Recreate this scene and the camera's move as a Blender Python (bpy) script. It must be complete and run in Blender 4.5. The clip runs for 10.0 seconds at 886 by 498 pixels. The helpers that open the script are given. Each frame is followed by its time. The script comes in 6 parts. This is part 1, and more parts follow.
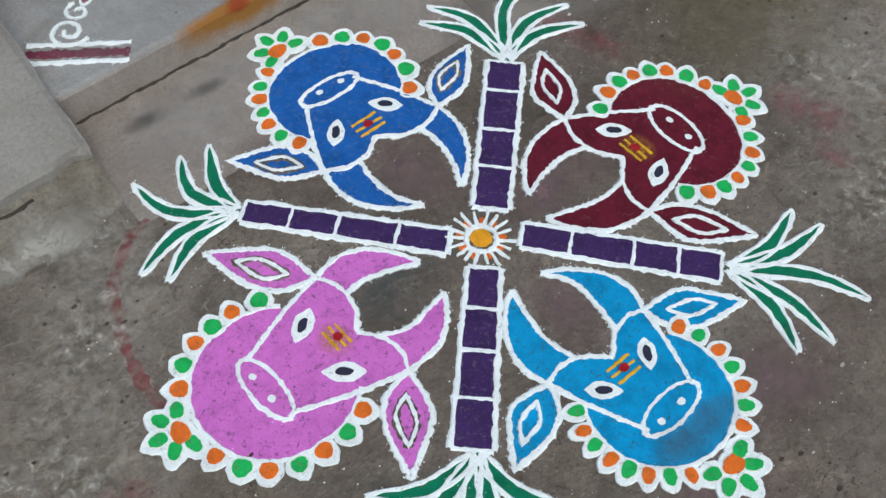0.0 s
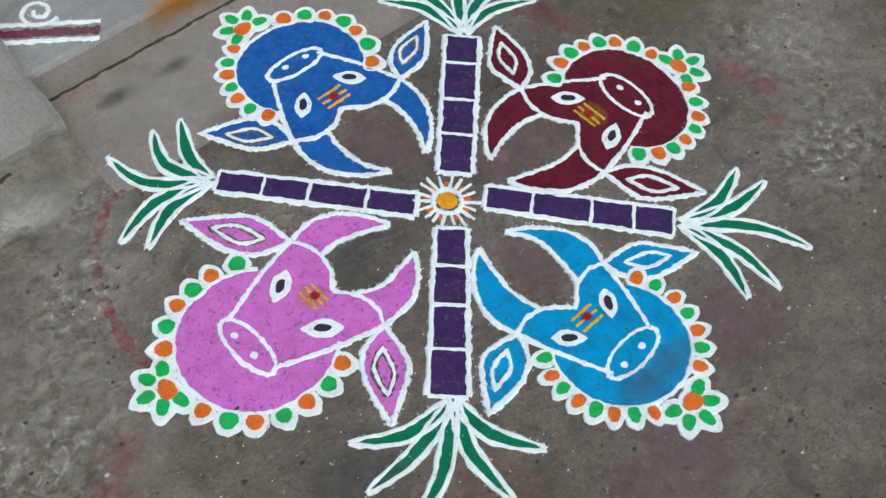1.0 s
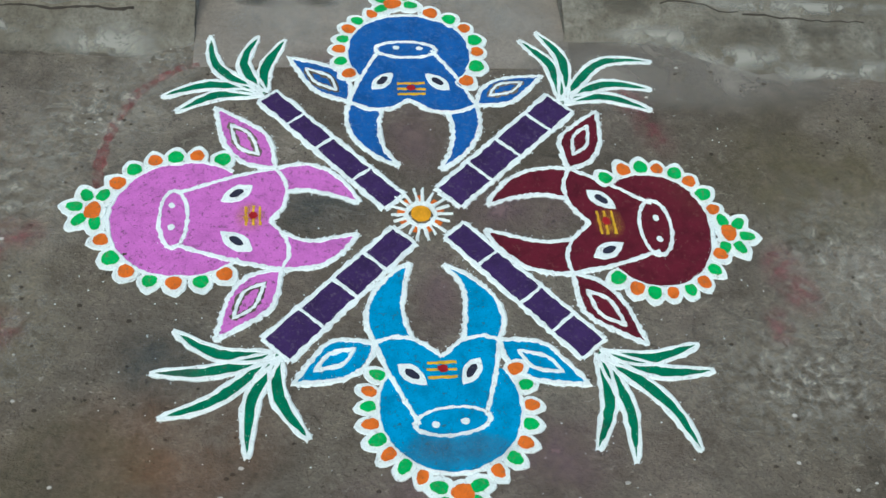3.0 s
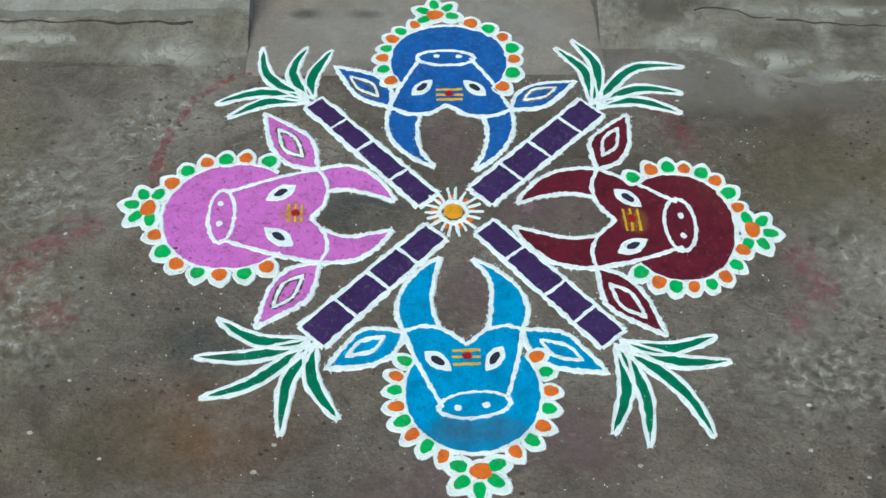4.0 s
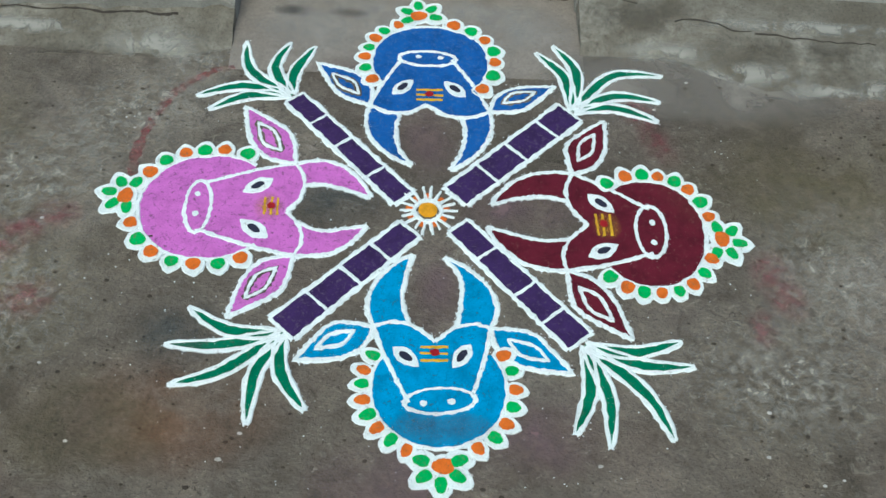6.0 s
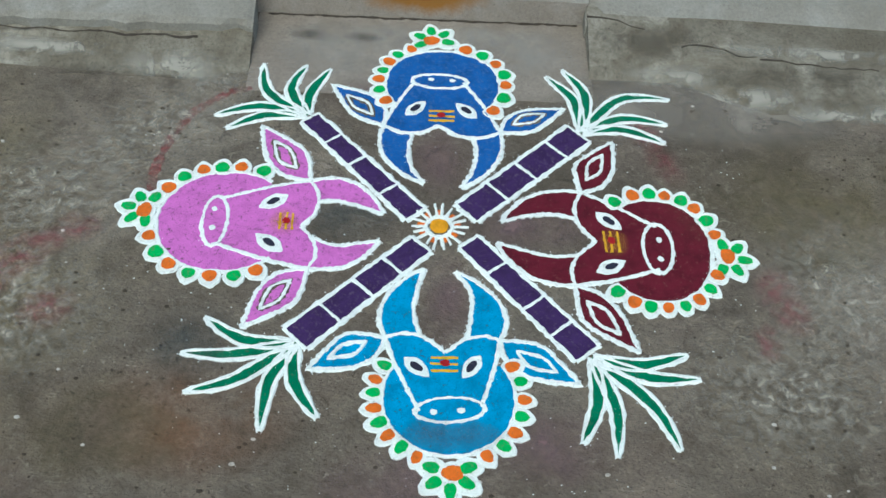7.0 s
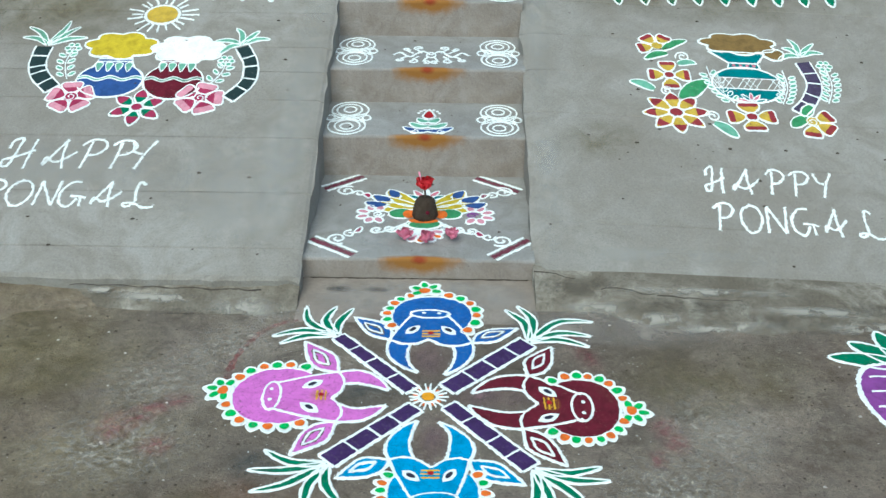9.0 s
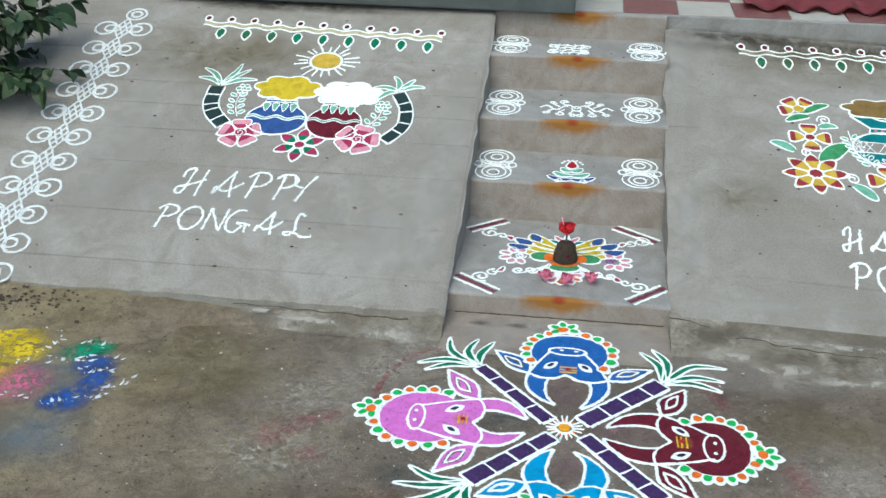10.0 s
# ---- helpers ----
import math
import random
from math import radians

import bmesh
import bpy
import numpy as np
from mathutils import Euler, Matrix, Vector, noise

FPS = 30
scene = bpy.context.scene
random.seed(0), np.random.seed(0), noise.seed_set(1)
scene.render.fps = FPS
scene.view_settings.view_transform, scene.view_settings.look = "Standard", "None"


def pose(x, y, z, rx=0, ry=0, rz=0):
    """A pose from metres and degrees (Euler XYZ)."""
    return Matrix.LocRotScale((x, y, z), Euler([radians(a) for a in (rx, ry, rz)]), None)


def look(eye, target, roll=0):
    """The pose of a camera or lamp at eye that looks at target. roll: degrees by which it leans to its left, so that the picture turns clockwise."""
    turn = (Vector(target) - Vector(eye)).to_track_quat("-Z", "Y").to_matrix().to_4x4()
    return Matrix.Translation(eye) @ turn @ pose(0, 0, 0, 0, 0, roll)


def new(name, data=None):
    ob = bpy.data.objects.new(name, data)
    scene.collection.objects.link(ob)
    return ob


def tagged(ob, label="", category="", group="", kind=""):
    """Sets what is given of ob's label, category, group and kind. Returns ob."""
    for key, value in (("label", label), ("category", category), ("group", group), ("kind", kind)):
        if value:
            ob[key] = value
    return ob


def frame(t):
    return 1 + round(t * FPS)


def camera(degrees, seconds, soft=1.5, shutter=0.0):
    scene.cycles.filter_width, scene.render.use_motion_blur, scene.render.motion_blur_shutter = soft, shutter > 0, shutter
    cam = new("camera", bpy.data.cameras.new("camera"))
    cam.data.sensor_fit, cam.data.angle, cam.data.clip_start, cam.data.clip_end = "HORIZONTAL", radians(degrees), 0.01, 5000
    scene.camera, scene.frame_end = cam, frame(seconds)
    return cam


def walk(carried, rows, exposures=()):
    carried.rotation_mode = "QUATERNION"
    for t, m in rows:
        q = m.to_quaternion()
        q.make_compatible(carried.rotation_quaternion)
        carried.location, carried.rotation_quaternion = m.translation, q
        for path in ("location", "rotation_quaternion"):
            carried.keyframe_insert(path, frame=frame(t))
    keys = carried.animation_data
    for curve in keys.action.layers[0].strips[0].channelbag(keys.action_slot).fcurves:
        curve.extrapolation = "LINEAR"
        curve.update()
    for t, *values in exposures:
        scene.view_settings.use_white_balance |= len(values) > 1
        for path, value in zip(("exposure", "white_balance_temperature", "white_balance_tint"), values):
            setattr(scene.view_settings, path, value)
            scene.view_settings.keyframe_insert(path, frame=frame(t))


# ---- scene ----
cam = camera(43.0, 10.0)
PATH = [
    (0, (-0.891, -0.927, 1.88), (-0.168, -0.095, 0.211), 2.1),
    (0.5, (-1.01, -0.922, 1.909), (-0.204, -0.187, 0.233), 5.8),
    (1, (-1.036, -0.981, 1.918), (-0.217, -0.221, 0.259), 5.7),
    (1.5, (-0.898, -1.183, 1.92), (-0.194, -0.253, 0.296), 5.9),
    (2, (-0.698, -1.359, 1.963), (-0.156, -0.332, 0.335), 7.5),
    (2.5, (-0.47, -1.366, 1.916), (-0.095, -0.314, 0.257), 6.4),
    (2.7, (-0.356, -1.425, 1.911), (-0.061, -0.299, 0.285), 8.6),
    (3.8, (-0.08, -1.646, 1.989), (-0.031, -0.433, 0.399), 1.7),
    (4, (-0.083, -1.653, 1.997), (-0.038, -0.438, 0.409), 1.2),
    (4.5, (-0.077, -1.667, 1.998), (-0.065, -0.432, 0.425), -2.1),
    (5, (-0.059, -1.679, 1.988), (-0.003, -0.455, 0.407), 5.4),
    (5.2, (-0.048, -1.646, 2.004), (0.001, -0.441, 0.408), 5.0),
    (6.3, (-0.054, -1.705, 2.009), (0.017, -0.468, 0.439), 4.0),
    (6.5, (-0.065, -1.717, 2.009), (0.013, -0.47, 0.448), 4.3),
    (7, (-0.051, -1.767, 2.012), (-0.005, -0.485, 0.477), 3.7),
    (7.5, (-0.034, -1.999, 2.077), (-0.034, -0.625, 0.625), 0.8),
    (8, (-0.047, -2.349, 2.191), (0.032, -0.834, 0.887), 3.0),
    (8.5, (0.066, -2.765, 2.256), (0.099, -1.123, 1.116), 2.8),
    (9, (0.082, -3.069, 2.32), (0.061, -1.333, 1.328), 0.5),
    (9.5, (-0.003, -3.25, 2.322), (-0.051, -1.482, 1.388), 0.8),
    (10, (-0.012, -3.317, 2.347), (-0.242, -1.545, 1.449), 0.6),
]
EXPOSURES = [(0.0, 0.05, 6430, 5), (2.0, 0.09, 6350, -2), (4.5, 0.16, 6260, -5), (7.0, 0.19, 6260, -5), (8.5, 0.42, 6130, -6), (9.5, 0.45, 6200, -4), (10.0, 0.44, 6330, 0)]
walk(cam, [(t, look(eye, target, roll)) for t, eye, target, roll in PATH], EXPOSURES)

# ---- world, light ----
world = bpy.data.worlds.new("sky")
scene.world = world
world.use_nodes = True
wn = world.node_tree
sky = wn.nodes.new("ShaderNodeTexSky")
sky.sky_type, sky.sun_disc = "NISHITA", False
sky.sun_elevation, sky.sun_rotation = radians(57), radians(198)
sky.air_density, sky.dust_density = 1.0, 3.0
wn.links.new(sky.outputs[0], wn.nodes["Background"].inputs[0])
wn.nodes["Background"].inputs[1].default_value = 0.14
sun = new("sun", bpy.data.lights.new("sun", "SUN"))
sun.data.energy, sun.data.angle, sun.data.color = 1.36, radians(50), (1.0, 0.97, 0.92)
sun.matrix_world = look((-1.75, -5.3, 8.6), (0, 0, 0))

# ---- materials ----


def mat(name, rough=0.9):
    m = bpy.data.materials.new(name)
    m.use_nodes = True
    b = m.node_tree.nodes["Principled BSDF"]
    b.inputs["Roughness"].default_value = rough
    b.inputs["Specular IOR Level"].default_value = 0.25
    return m, m.node_tree, b


def node(nt, kind, **sets):
    n = nt.nodes.new(kind)
    for k, v in sets.items():
        n.inputs[k.replace("_", " ")].default_value = v
    return n


def noise_node(nt, scale, detail=4, rough=0.6, warp=0.0, coords="Object"):
    tc = nt.nodes.new("ShaderNodeTexCoord")
    n = node(nt, "ShaderNodeTexNoise", Scale=scale, Detail=detail, Roughness=rough, Distortion=warp)
    nt.links.new(tc.outputs[coords], n.inputs["Vector"])
    return n.outputs["Fac"]


def ramp(nt, fac, stops):
    r = nt.nodes.new("ShaderNodeValToRGB")
    el = r.color_ramp.elements
    while len(el) < len(stops):
        el.new(0.5)
    for e, (p, c) in zip(el, stops):
        e.position, e.color = p, (*c, 1) if len(c) == 3 else c
    nt.links.new(fac, r.inputs[0])
    return r.outputs[0]


def mix(nt, fac, a, b, mode="MIX"):
    m = nt.nodes.new("ShaderNodeMix")
    m.data_type, m.blend_type = "RGBA", mode
    for sock, v in ((m.inputs[0], fac), (m.inputs[6], a), (m.inputs[7], b)):
        if isinstance(v, (int, float)):
            sock.default_value = v
        elif isinstance(v, tuple):
            sock.default_value = (*v, 1)
        else:
            nt.links.new(v, sock)
    return m.outputs[2]


def bump(nt, b, height, strength, dist):
    n = node(nt, "ShaderNodeBump", Strength=strength, Distance=dist)
    nt.links.new(height, n.inputs["Height"])
    nt.links.new(n.outputs[0], b.inputs["Normal"])


def scaled(c, k):
    return tuple(v * k for v in c)


def powder(name, colour, thin=0.30, under=(0.10, 0.09, 0.08), swing=0.66):
    """Dry coloured powder: grainy, with small bare spots where the ground shows."""
    m, nt, b = mat(name, 1.0)
    big = noise_node(nt, 22, 4, 0.6, 0.4)
    grain = noise_node(nt, 260, 3, 0.7)
    tone = ramp(nt, big, [(0.28, scaled(colour, swing)), (0.5, scaled(colour, 0.97)), (0.72, scaled(colour, 1.14 if swing < 0.75 else 1.06))])
    spots = ramp(nt, noise_node(nt, 75, 6, 0.8, 0.5), [(thin, (1, 1, 1)), (thin + 0.07, (0, 0, 0))])
    nicks = ramp(nt, noise_node(nt, 150, 3, 0.6, 1.5), [(thin - 0.07, (1, 1, 1)), (thin - 0.01, (0, 0, 0))])
    fine = ramp(nt, grain, [(0.3, (0.82, 0.82, 0.82)), (0.65, (1, 1, 1))])
    col = mix(nt, nicks, mix(nt, spots, tone, under), scaled(under, 0.8))
    nt.links.new(mix(nt, 1.0, col, fine, "MULTIPLY"), b.inputs["Base Color"])
    bump(nt, b, mix(nt, 0.5, grain, noise_node(nt, 90, 4, 0.7)), 0.7, 0.003)
    return m


def concrete(name, stops, scale, stain, speck=0.30, rough=0.92, relief=0.45):
    """Worn cement: broad tone, blotches, fine aggregate and dark specks."""
    m, nt, b = mat(name, rough)
    broad = noise_node(nt, scale, 5, 0.62, 0.6)
    blot = noise_node(nt, scale * 4.2, 6, 0.68, 0.8)
    grit = noise_node(nt, 120, 5, 0.75)
    fine = noise_node(nt, 420, 2, 0.6)
    col = ramp(nt, broad, stops)
    col = mix(nt, ramp(nt, blot, [(0.36, (0.85, 0.85, 0.85)), (0.62, (0, 0, 0))]), col, stain)
    col = mix(nt, 1.0, col, ramp(nt, grit, [(speck, (0.45, 0.43, 0.40)), (speck + 0.14, (0.93, 0.93, 0.92)), (0.72, (1.22, 1.21, 1.18))]), "MULTIPLY")
    col = mix(nt, 1.0, col, ramp(nt, fine, [(0.3, (0.86, 0.86, 0.86)), (0.7, (1.08, 1.08, 1.08))]), "MULTIPLY")
    pale = ramp(nt, noise_node(nt, scale * 9, 5, 0.8, 1.2), [(0.66, (0, 0, 0)), (0.78, (0.55, 0.55, 0.55))])
    col = mix(nt, pale, col, scaled(stops[-1][1], 1.35))
    nt.links.new(col, b.inputs["Base Color"])
    bump(nt, b, mix(nt, 0.45, mix(nt, 0.5, blot, noise_node(nt, 30, 5, 0.75, 0.6)), grit), relief, 0.009)
    return m, nt, b, col


def smear(name, colour, scale=30, cover=0.5, depth=0.75, faded=True, crisp=0.34):
    """Powder rubbed thinly into the ground: fades out unevenly, seen through."""
    m, nt, b = mat(name, 1.0)
    tc = nt.nodes.new("ShaderNodeTexCoord")
    ln = nt.nodes.new("ShaderNodeVectorMath")
    ln.operation = "LENGTH"
    nt.links.new(tc.outputs["Object"], ln.inputs[0])
    edge = ramp(nt, ln.outputs["Value"], [(0.25, (1, 1, 1)), (1.0, (0, 0, 0))])
    grain = node(nt, "ShaderNodeTexNoise", Scale=scale, Detail=6, Roughness=0.68, Distortion=0.5)
    nt.links.new(nt.nodes.new("ShaderNodeNewGeometry").outputs["Position"], grain.inputs["Vector"])
    n = ramp(nt, grain.outputs["Fac"], [(cover - 0.41 * crisp, (0, 0, 0)), (cover + 0.59 * crisp, (1, 1, 1))])
    k = mix(nt, 1.0, mix(nt, 1.0, edge, n, "MULTIPLY") if faded else n, (depth, depth, depth), "MULTIPLY")
    b.inputs["Base Color"].default_value = (*colour, 1)
    clear = nt.nodes.new("ShaderNodeBsdfTransparent")
    ms = nt.nodes.new("ShaderNodeMixShader")
    nt.links.new(k, ms.inputs[0])
    nt.links.new(clear.outputs[0], ms.inputs[1])
    nt.links.new(b.outputs[0], ms.inputs[2])
    nt.links.new(ms.outputs[0], nt.nodes["Material Output"].inputs["Surface"])
    return m


WHITE = powder("white_powder", (0.86, 0.93, 0.93), 0.34, (0.40, 0.41, 0.41), 0.84)
CHALK = powder("thin_white_powder", (0.68, 0.74, 0.75), 0.36, (0.28, 0.27, 0.26), 0.80)
CYAN = powder("cyan_powder", (0.005, 0.285, 0.58), 0.37, (0.03, 0.14, 0.22))
BLUE = powder("blue_powder", (0.010, 0.108, 0.39), 0.40, (0.045, 0.13, 0.36))
PINK = powder("pink_powder", (0.62, 0.165, 0.57), 0.375, (0.22, 0.085, 0.20), 0.80)
MAROON = powder("maroon_powder", (0.115, 0.008, 0.022), 0.35, (0.16, 0.05, 0.05))
PURPLE = powder("purple_powder", (0.044, 0.020, 0.098), 0.37, (0.10, 0.07, 0.13))
LEAFGREEN = powder("dark_green_powder", (0.004, 0.17, 0.085), 0.35, (0.07, 0.12, 0.08))
GREEN = powder("bright_green_powder", (0.02, 0.44, 0.10), 0.36, (0.12, 0.25, 0.10))
ORANGE = powder("orange_powder", (0.74, 0.16, 0.02), 0.36, (0.3, 0.14, 0.07))
YELLOW = powder("turmeric_yellow_powder", (0.72, 0.42, 0.03), 0.31, (0.3, 0.2, 0.05))
SUNYELLOW = powder("sun_yellow_powder", (0.80, 0.36, 0.02), 0.27, (0.4, 0.2, 0.04))
RED = powder("kumkum_red_powder", (0.36, 0.012, 0.02), 0.28, (0.2, 0.03, 0.03))
DARK = powder("black_blue_powder", (0.028, 0.030, 0.055), 0.28, (0.1, 0.1, 0.11))
TEAL = powder("teal_powder", (0.005, 0.17, 0.19), 0.28, (0.1, 0.14, 0.14))
OCHRE = powder("ochre_powder", (0.27, 0.17, 0.03), 0.28, (0.15, 0.12, 0.06))
ROSE = powder("rose_powder", (0.62, 0.20, 0.27), 0.32, (0.5, 0.4, 0.4))
VIOLET = powder("violet_powder", (0.22, 0.06, 0.28), 0.30, (0.15, 0.1, 0.16))



def trodden_ground():
    """Old cement and earth trodden together: brown, softly mottled, scraped and pitted."""
    m, nt, b = mat("trodden_ground", 0.9)
    tc = nt.nodes.new("ShaderNodeTexCoord")

    def stretched(scale, sx, sy, turn, detail, rough, warp):
        mp = node(nt, "ShaderNodeMapping")
        mp.inputs["Scale"].default_value, mp.inputs["Rotation"].default_value = (sx, sy, 1), (0, 0, radians(turn))
        nt.links.new(tc.outputs["Object"], mp.inputs["Vector"])
        n = node(nt, "ShaderNodeTexNoise", Scale=scale, Detail=detail, Roughness=rough, Distortion=warp)
        nt.links.new(mp.outputs[0], n.inputs["Vector"])
        return n.outputs["Fac"]

    def grey(fac, p0, a, p1, c):
        return ramp(nt, fac, [(p0, (a, a, a)), (p1, (c, c, c))])

    patch = noise_node(nt, 5.5, 6, 0.62, 0.7)
    mottle = noise_node(nt, 22, 6, 0.66, 0.5)
    grit = noise_node(nt, 110, 4, 0.65)
    scrape = stretched(24, 1.0, 1.5, 35, 6, 0.72, 1.2)
    col = ramp(nt, noise_node(nt, 1.4, 4, 0.6, 0.5), [(0.32, (0.092, 0.077, 0.063)), (0.50, (0.136, 0.115, 0.097)), (0.68, (0.186, 0.163, 0.142))])
    sep = nt.nodes.new("ShaderNodeSeparateXYZ")
    nt.links.new(tc.outputs["Object"], sep.inputs[0])
    drift = nt.nodes.new("ShaderNodeMath")
    drift.operation = "MULTIPLY_ADD"
    nt.links.new(noise_node(nt, 0.8, 5, 0.65, 0.6), drift.inputs[0])
    drift.inputs[1].default_value = 3.2
    nt.links.new(sep.outputs["X"], drift.inputs[2])
    far = node(nt, "ShaderNodeMapRange", From_Min=1.0, From_Max=-0.1, To_Min=0.12, To_Max=1.0)
    nt.links.new(drift.outputs[0], far.inputs["Value"])
    soil = mix(nt, 1.0, grey(noise_node(nt, 0.9, 3, 0.6, 0.4), 0.32, 0.45, 0.52, 0.95), far.outputs[0], "MULTIPLY")
    col = mix(nt, soil, col, (0.192, 0.160, 0.096))
    col = mix(nt, grey(stretched(2.3, 1, 1, 60, 3, 0.6, 0.6), 0.48, 0.0, 0.66, 0.30), col, (0.165, 0.124, 0.104))
    col = mix(nt, 1.0, col, ramp(nt, patch, [(0.32, (0.70, 0.69, 0.67)), (0.5, (1, 1, 1)), (0.68, (1.20, 1.19, 1.17))]), "MULTIPLY")
    col = mix(nt, 1.0, col, ramp(nt, mottle, [(0.32, (0.76, 0.75, 0.73)), (0.5, (1, 1, 1)), (0.68, (1.20, 1.19, 1.16))]), "MULTIPLY")
    col = mix(nt, 1.0, col, ramp(nt, grit, [(0.30, (0.74, 0.73, 0.72)), (0.45, (0.98, 0.98, 0.98)), (0.70, (1.12, 1.12, 1.10))]), "MULTIPLY")
    bare = grey(noise_node(nt, 2.6, 4, 0.65, 0.5), 0.46, 0.12, 0.62, 0.70)
    col = mix(nt, mix(nt, 1.0, bare, grey(scrape, 0.55, 0.0, 0.68, 0.85), "MULTIPLY"), col, (0.37, 0.335, 0.275))
    col = mix(nt, mix(nt, 1.0, bare, grey(noise_node(nt, 34, 5, 0.75, 1.0), 0.33, 0.9, 0.41, 0.0), "MULTIPLY"), col, (0.040, 0.034, 0.027))
    some = grey(patch, 0.42, 0.25, 0.60, 0.9)
    col = mix(nt, mix(nt, 1.0, some, grey(noise_node(nt, 62, 4, 0.7, 1.4), 0.35, 0.90, 0.40, 0.0), "MULTIPLY"), col, (0.040, 0.033, 0.027))
    col = mix(nt, mix(nt, 1.0, some, grey(stretched(70, 1.0, 1.8, -20, 4, 0.7, 1.2), 0.60, 0.0, 0.67, 0.75), "MULTIPLY"), col, (0.34, 0.31, 0.262))
    nt.links.new(col, b.inputs["Base Color"])
    bump(nt, b, mix(nt, 0.35, mix(nt, 0.55, mottle, scrape), grit), 1.0, 0.016)
    return m


GROUND_MAT = trodden_ground()
RAMP_MAT, *_ = concrete("ramp_cement", [(0.30, (0.212, 0.203, 0.186)), (0.52, (0.262, 0.256, 0.240)), (0.72, (0.314, 0.311, 0.298))], 1.1, (0.202, 0.189, 0.168), 0.24)
MORTAR_MAT, *_ = concrete("mortar", [(0.36, (0.135, 0.120, 0.096)), (0.5, (0.200, 0.184, 0.154)), (0.62, (0.315, 0.300, 0.262))], 3.6, (0.118, 0.103, 0.080), 0.29)
LANDING_MAT, *_ = concrete("landing_cement", [(0.32, (0.215, 0.188, 0.162)), (0.5, (0.270, 0.242, 0.214)), (0.66, (0.325, 0.302, 0.275))], 2.4, (0.200, 0.170, 0.147), 0.25)
PLAIN_STEP, *_ = concrete("step_cement", [(0.3, (0.238, 0.240, 0.236)), (0.55, (0.285, 0.289, 0.286)), (0.75, (0.325, 0.330, 0.328))], 1.6, (0.205, 0.198, 0.188), 0.25)


def stained_step():
    """Step cement with a turmeric and kumkum mark at the middle of the riser, below the nose."""
    m, nt, b, col = concrete("step_cement_marked", [(0.3, (0.238, 0.240, 0.236)), (0.55, (0.285, 0.289, 0.286)), (0.75, (0.325, 0.330, 0.328))], 1.6, (0.205, 0.198, 0.188), 0.25)

    def spot(cx, cz, rx, rz, soft, rag):
        tc = nt.nodes.new("ShaderNodeTexCoord")
        mp = node(nt, "ShaderNodeMapping")
        mp.inputs["Location"].default_value = (-cx / rx, 0, -cz / rz)
        mp.inputs["Scale"].default_value = (1 / rx, 20, 1 / rz)
        nt.links.new(tc.outputs["Object"], mp.inputs["Vector"])
        ln = nt.nodes.new("ShaderNodeVectorMath")
        ln.operation = "LENGTH"
        nt.links.new(mp.outputs[0], ln.inputs[0])
        add = nt.nodes.new("ShaderNodeMath")
        add.operation = "MULTIPLY_ADD"
        nt.links.new(noise_node(nt, 14, 4, 0.7), add.inputs[0])
        add.inputs[1].default_value = rag
        nt.links.new(ln.outputs["Value"], add.inputs[2])
        return ramp(nt, add.outputs[0], [(0.5, (1, 1, 1)), (min(0.98, 0.5 + soft), (0, 0, 0))])

    # Upright faces get a warmer tint than the treads, with browner blotches.
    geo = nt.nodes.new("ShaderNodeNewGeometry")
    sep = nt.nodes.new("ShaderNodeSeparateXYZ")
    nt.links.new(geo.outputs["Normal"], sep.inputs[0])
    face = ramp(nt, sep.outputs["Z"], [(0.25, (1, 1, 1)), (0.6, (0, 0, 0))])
    riser_tint = mix(nt, ramp(nt, noise_node(nt, 5.5, 5, 0.7, 0.7), [(0.40, (0, 0, 0)), (0.62, (1, 1, 1))]), (1.16, 1.05, 0.99), (1.03, 0.90, 0.81))
    col = mix(nt, face, col, mix(nt, 1.0, col, riser_tint, "MULTIPLY"))
    far = spot(0.0, -0.004, 0.34, 0.135, 0.27, 0.40)
    col = mix(nt, mix(nt, 1.0, far, (0.92, 0.92, 0.92), "MULTIPLY"), col, (0.27, 0.115, 0.014))
    near = spot(0.0, -0.008, 0.060, 0.034, 0.40, 0.5)
    col = mix(nt, mix(nt, 1.0, near, (0.8, 0.8, 0.8), "MULTIPLY"), col, (0.22, 0.022, 0.010))
    nt.links.new(col, b.inputs["Base Color"])
    return m


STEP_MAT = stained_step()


def plain(name, stops, scale, rough=0.6, spec=0.4, metal=0.0, strength=0.25):
    m, nt, b = mat(name, rough)
    b.inputs["Specular IOR Level"].default_value, b.inputs["Metallic"].default_value = spec, metal
    n = noise_node(nt, scale, 5, 0.65, 0.3)
    nt.links.new(ramp(nt, n, stops), b.inputs["Base Color"])
    bump(nt, b, noise_node(nt, scale * 8, 4, 0.7), strength, 0.003)
    return m


def leaf_material():
    m, nt, b = mat("shrub_leaf", 0.42)
    oi = nt.nodes.new("ShaderNodeObjectInfo")
    tone = ramp(nt, oi.outputs["Random"], [(0.0, (0.014, 0.030, 0.015)), (0.6, (0.030, 0.058, 0.026)), (1.0, (0.060, 0.095, 0.040))])
    nt.links.new(mix(nt, 1.0, tone, ramp(nt, noise_node(nt, 30), [(0.3, (0.8, 0.8, 0.8)), (0.7, (1.15, 1.15, 1.1))]), "MULTIPLY"), b.inputs["Base Color"])
    bump(nt, b, noise_node(nt, 70), 0.3, 0.004)
    return m


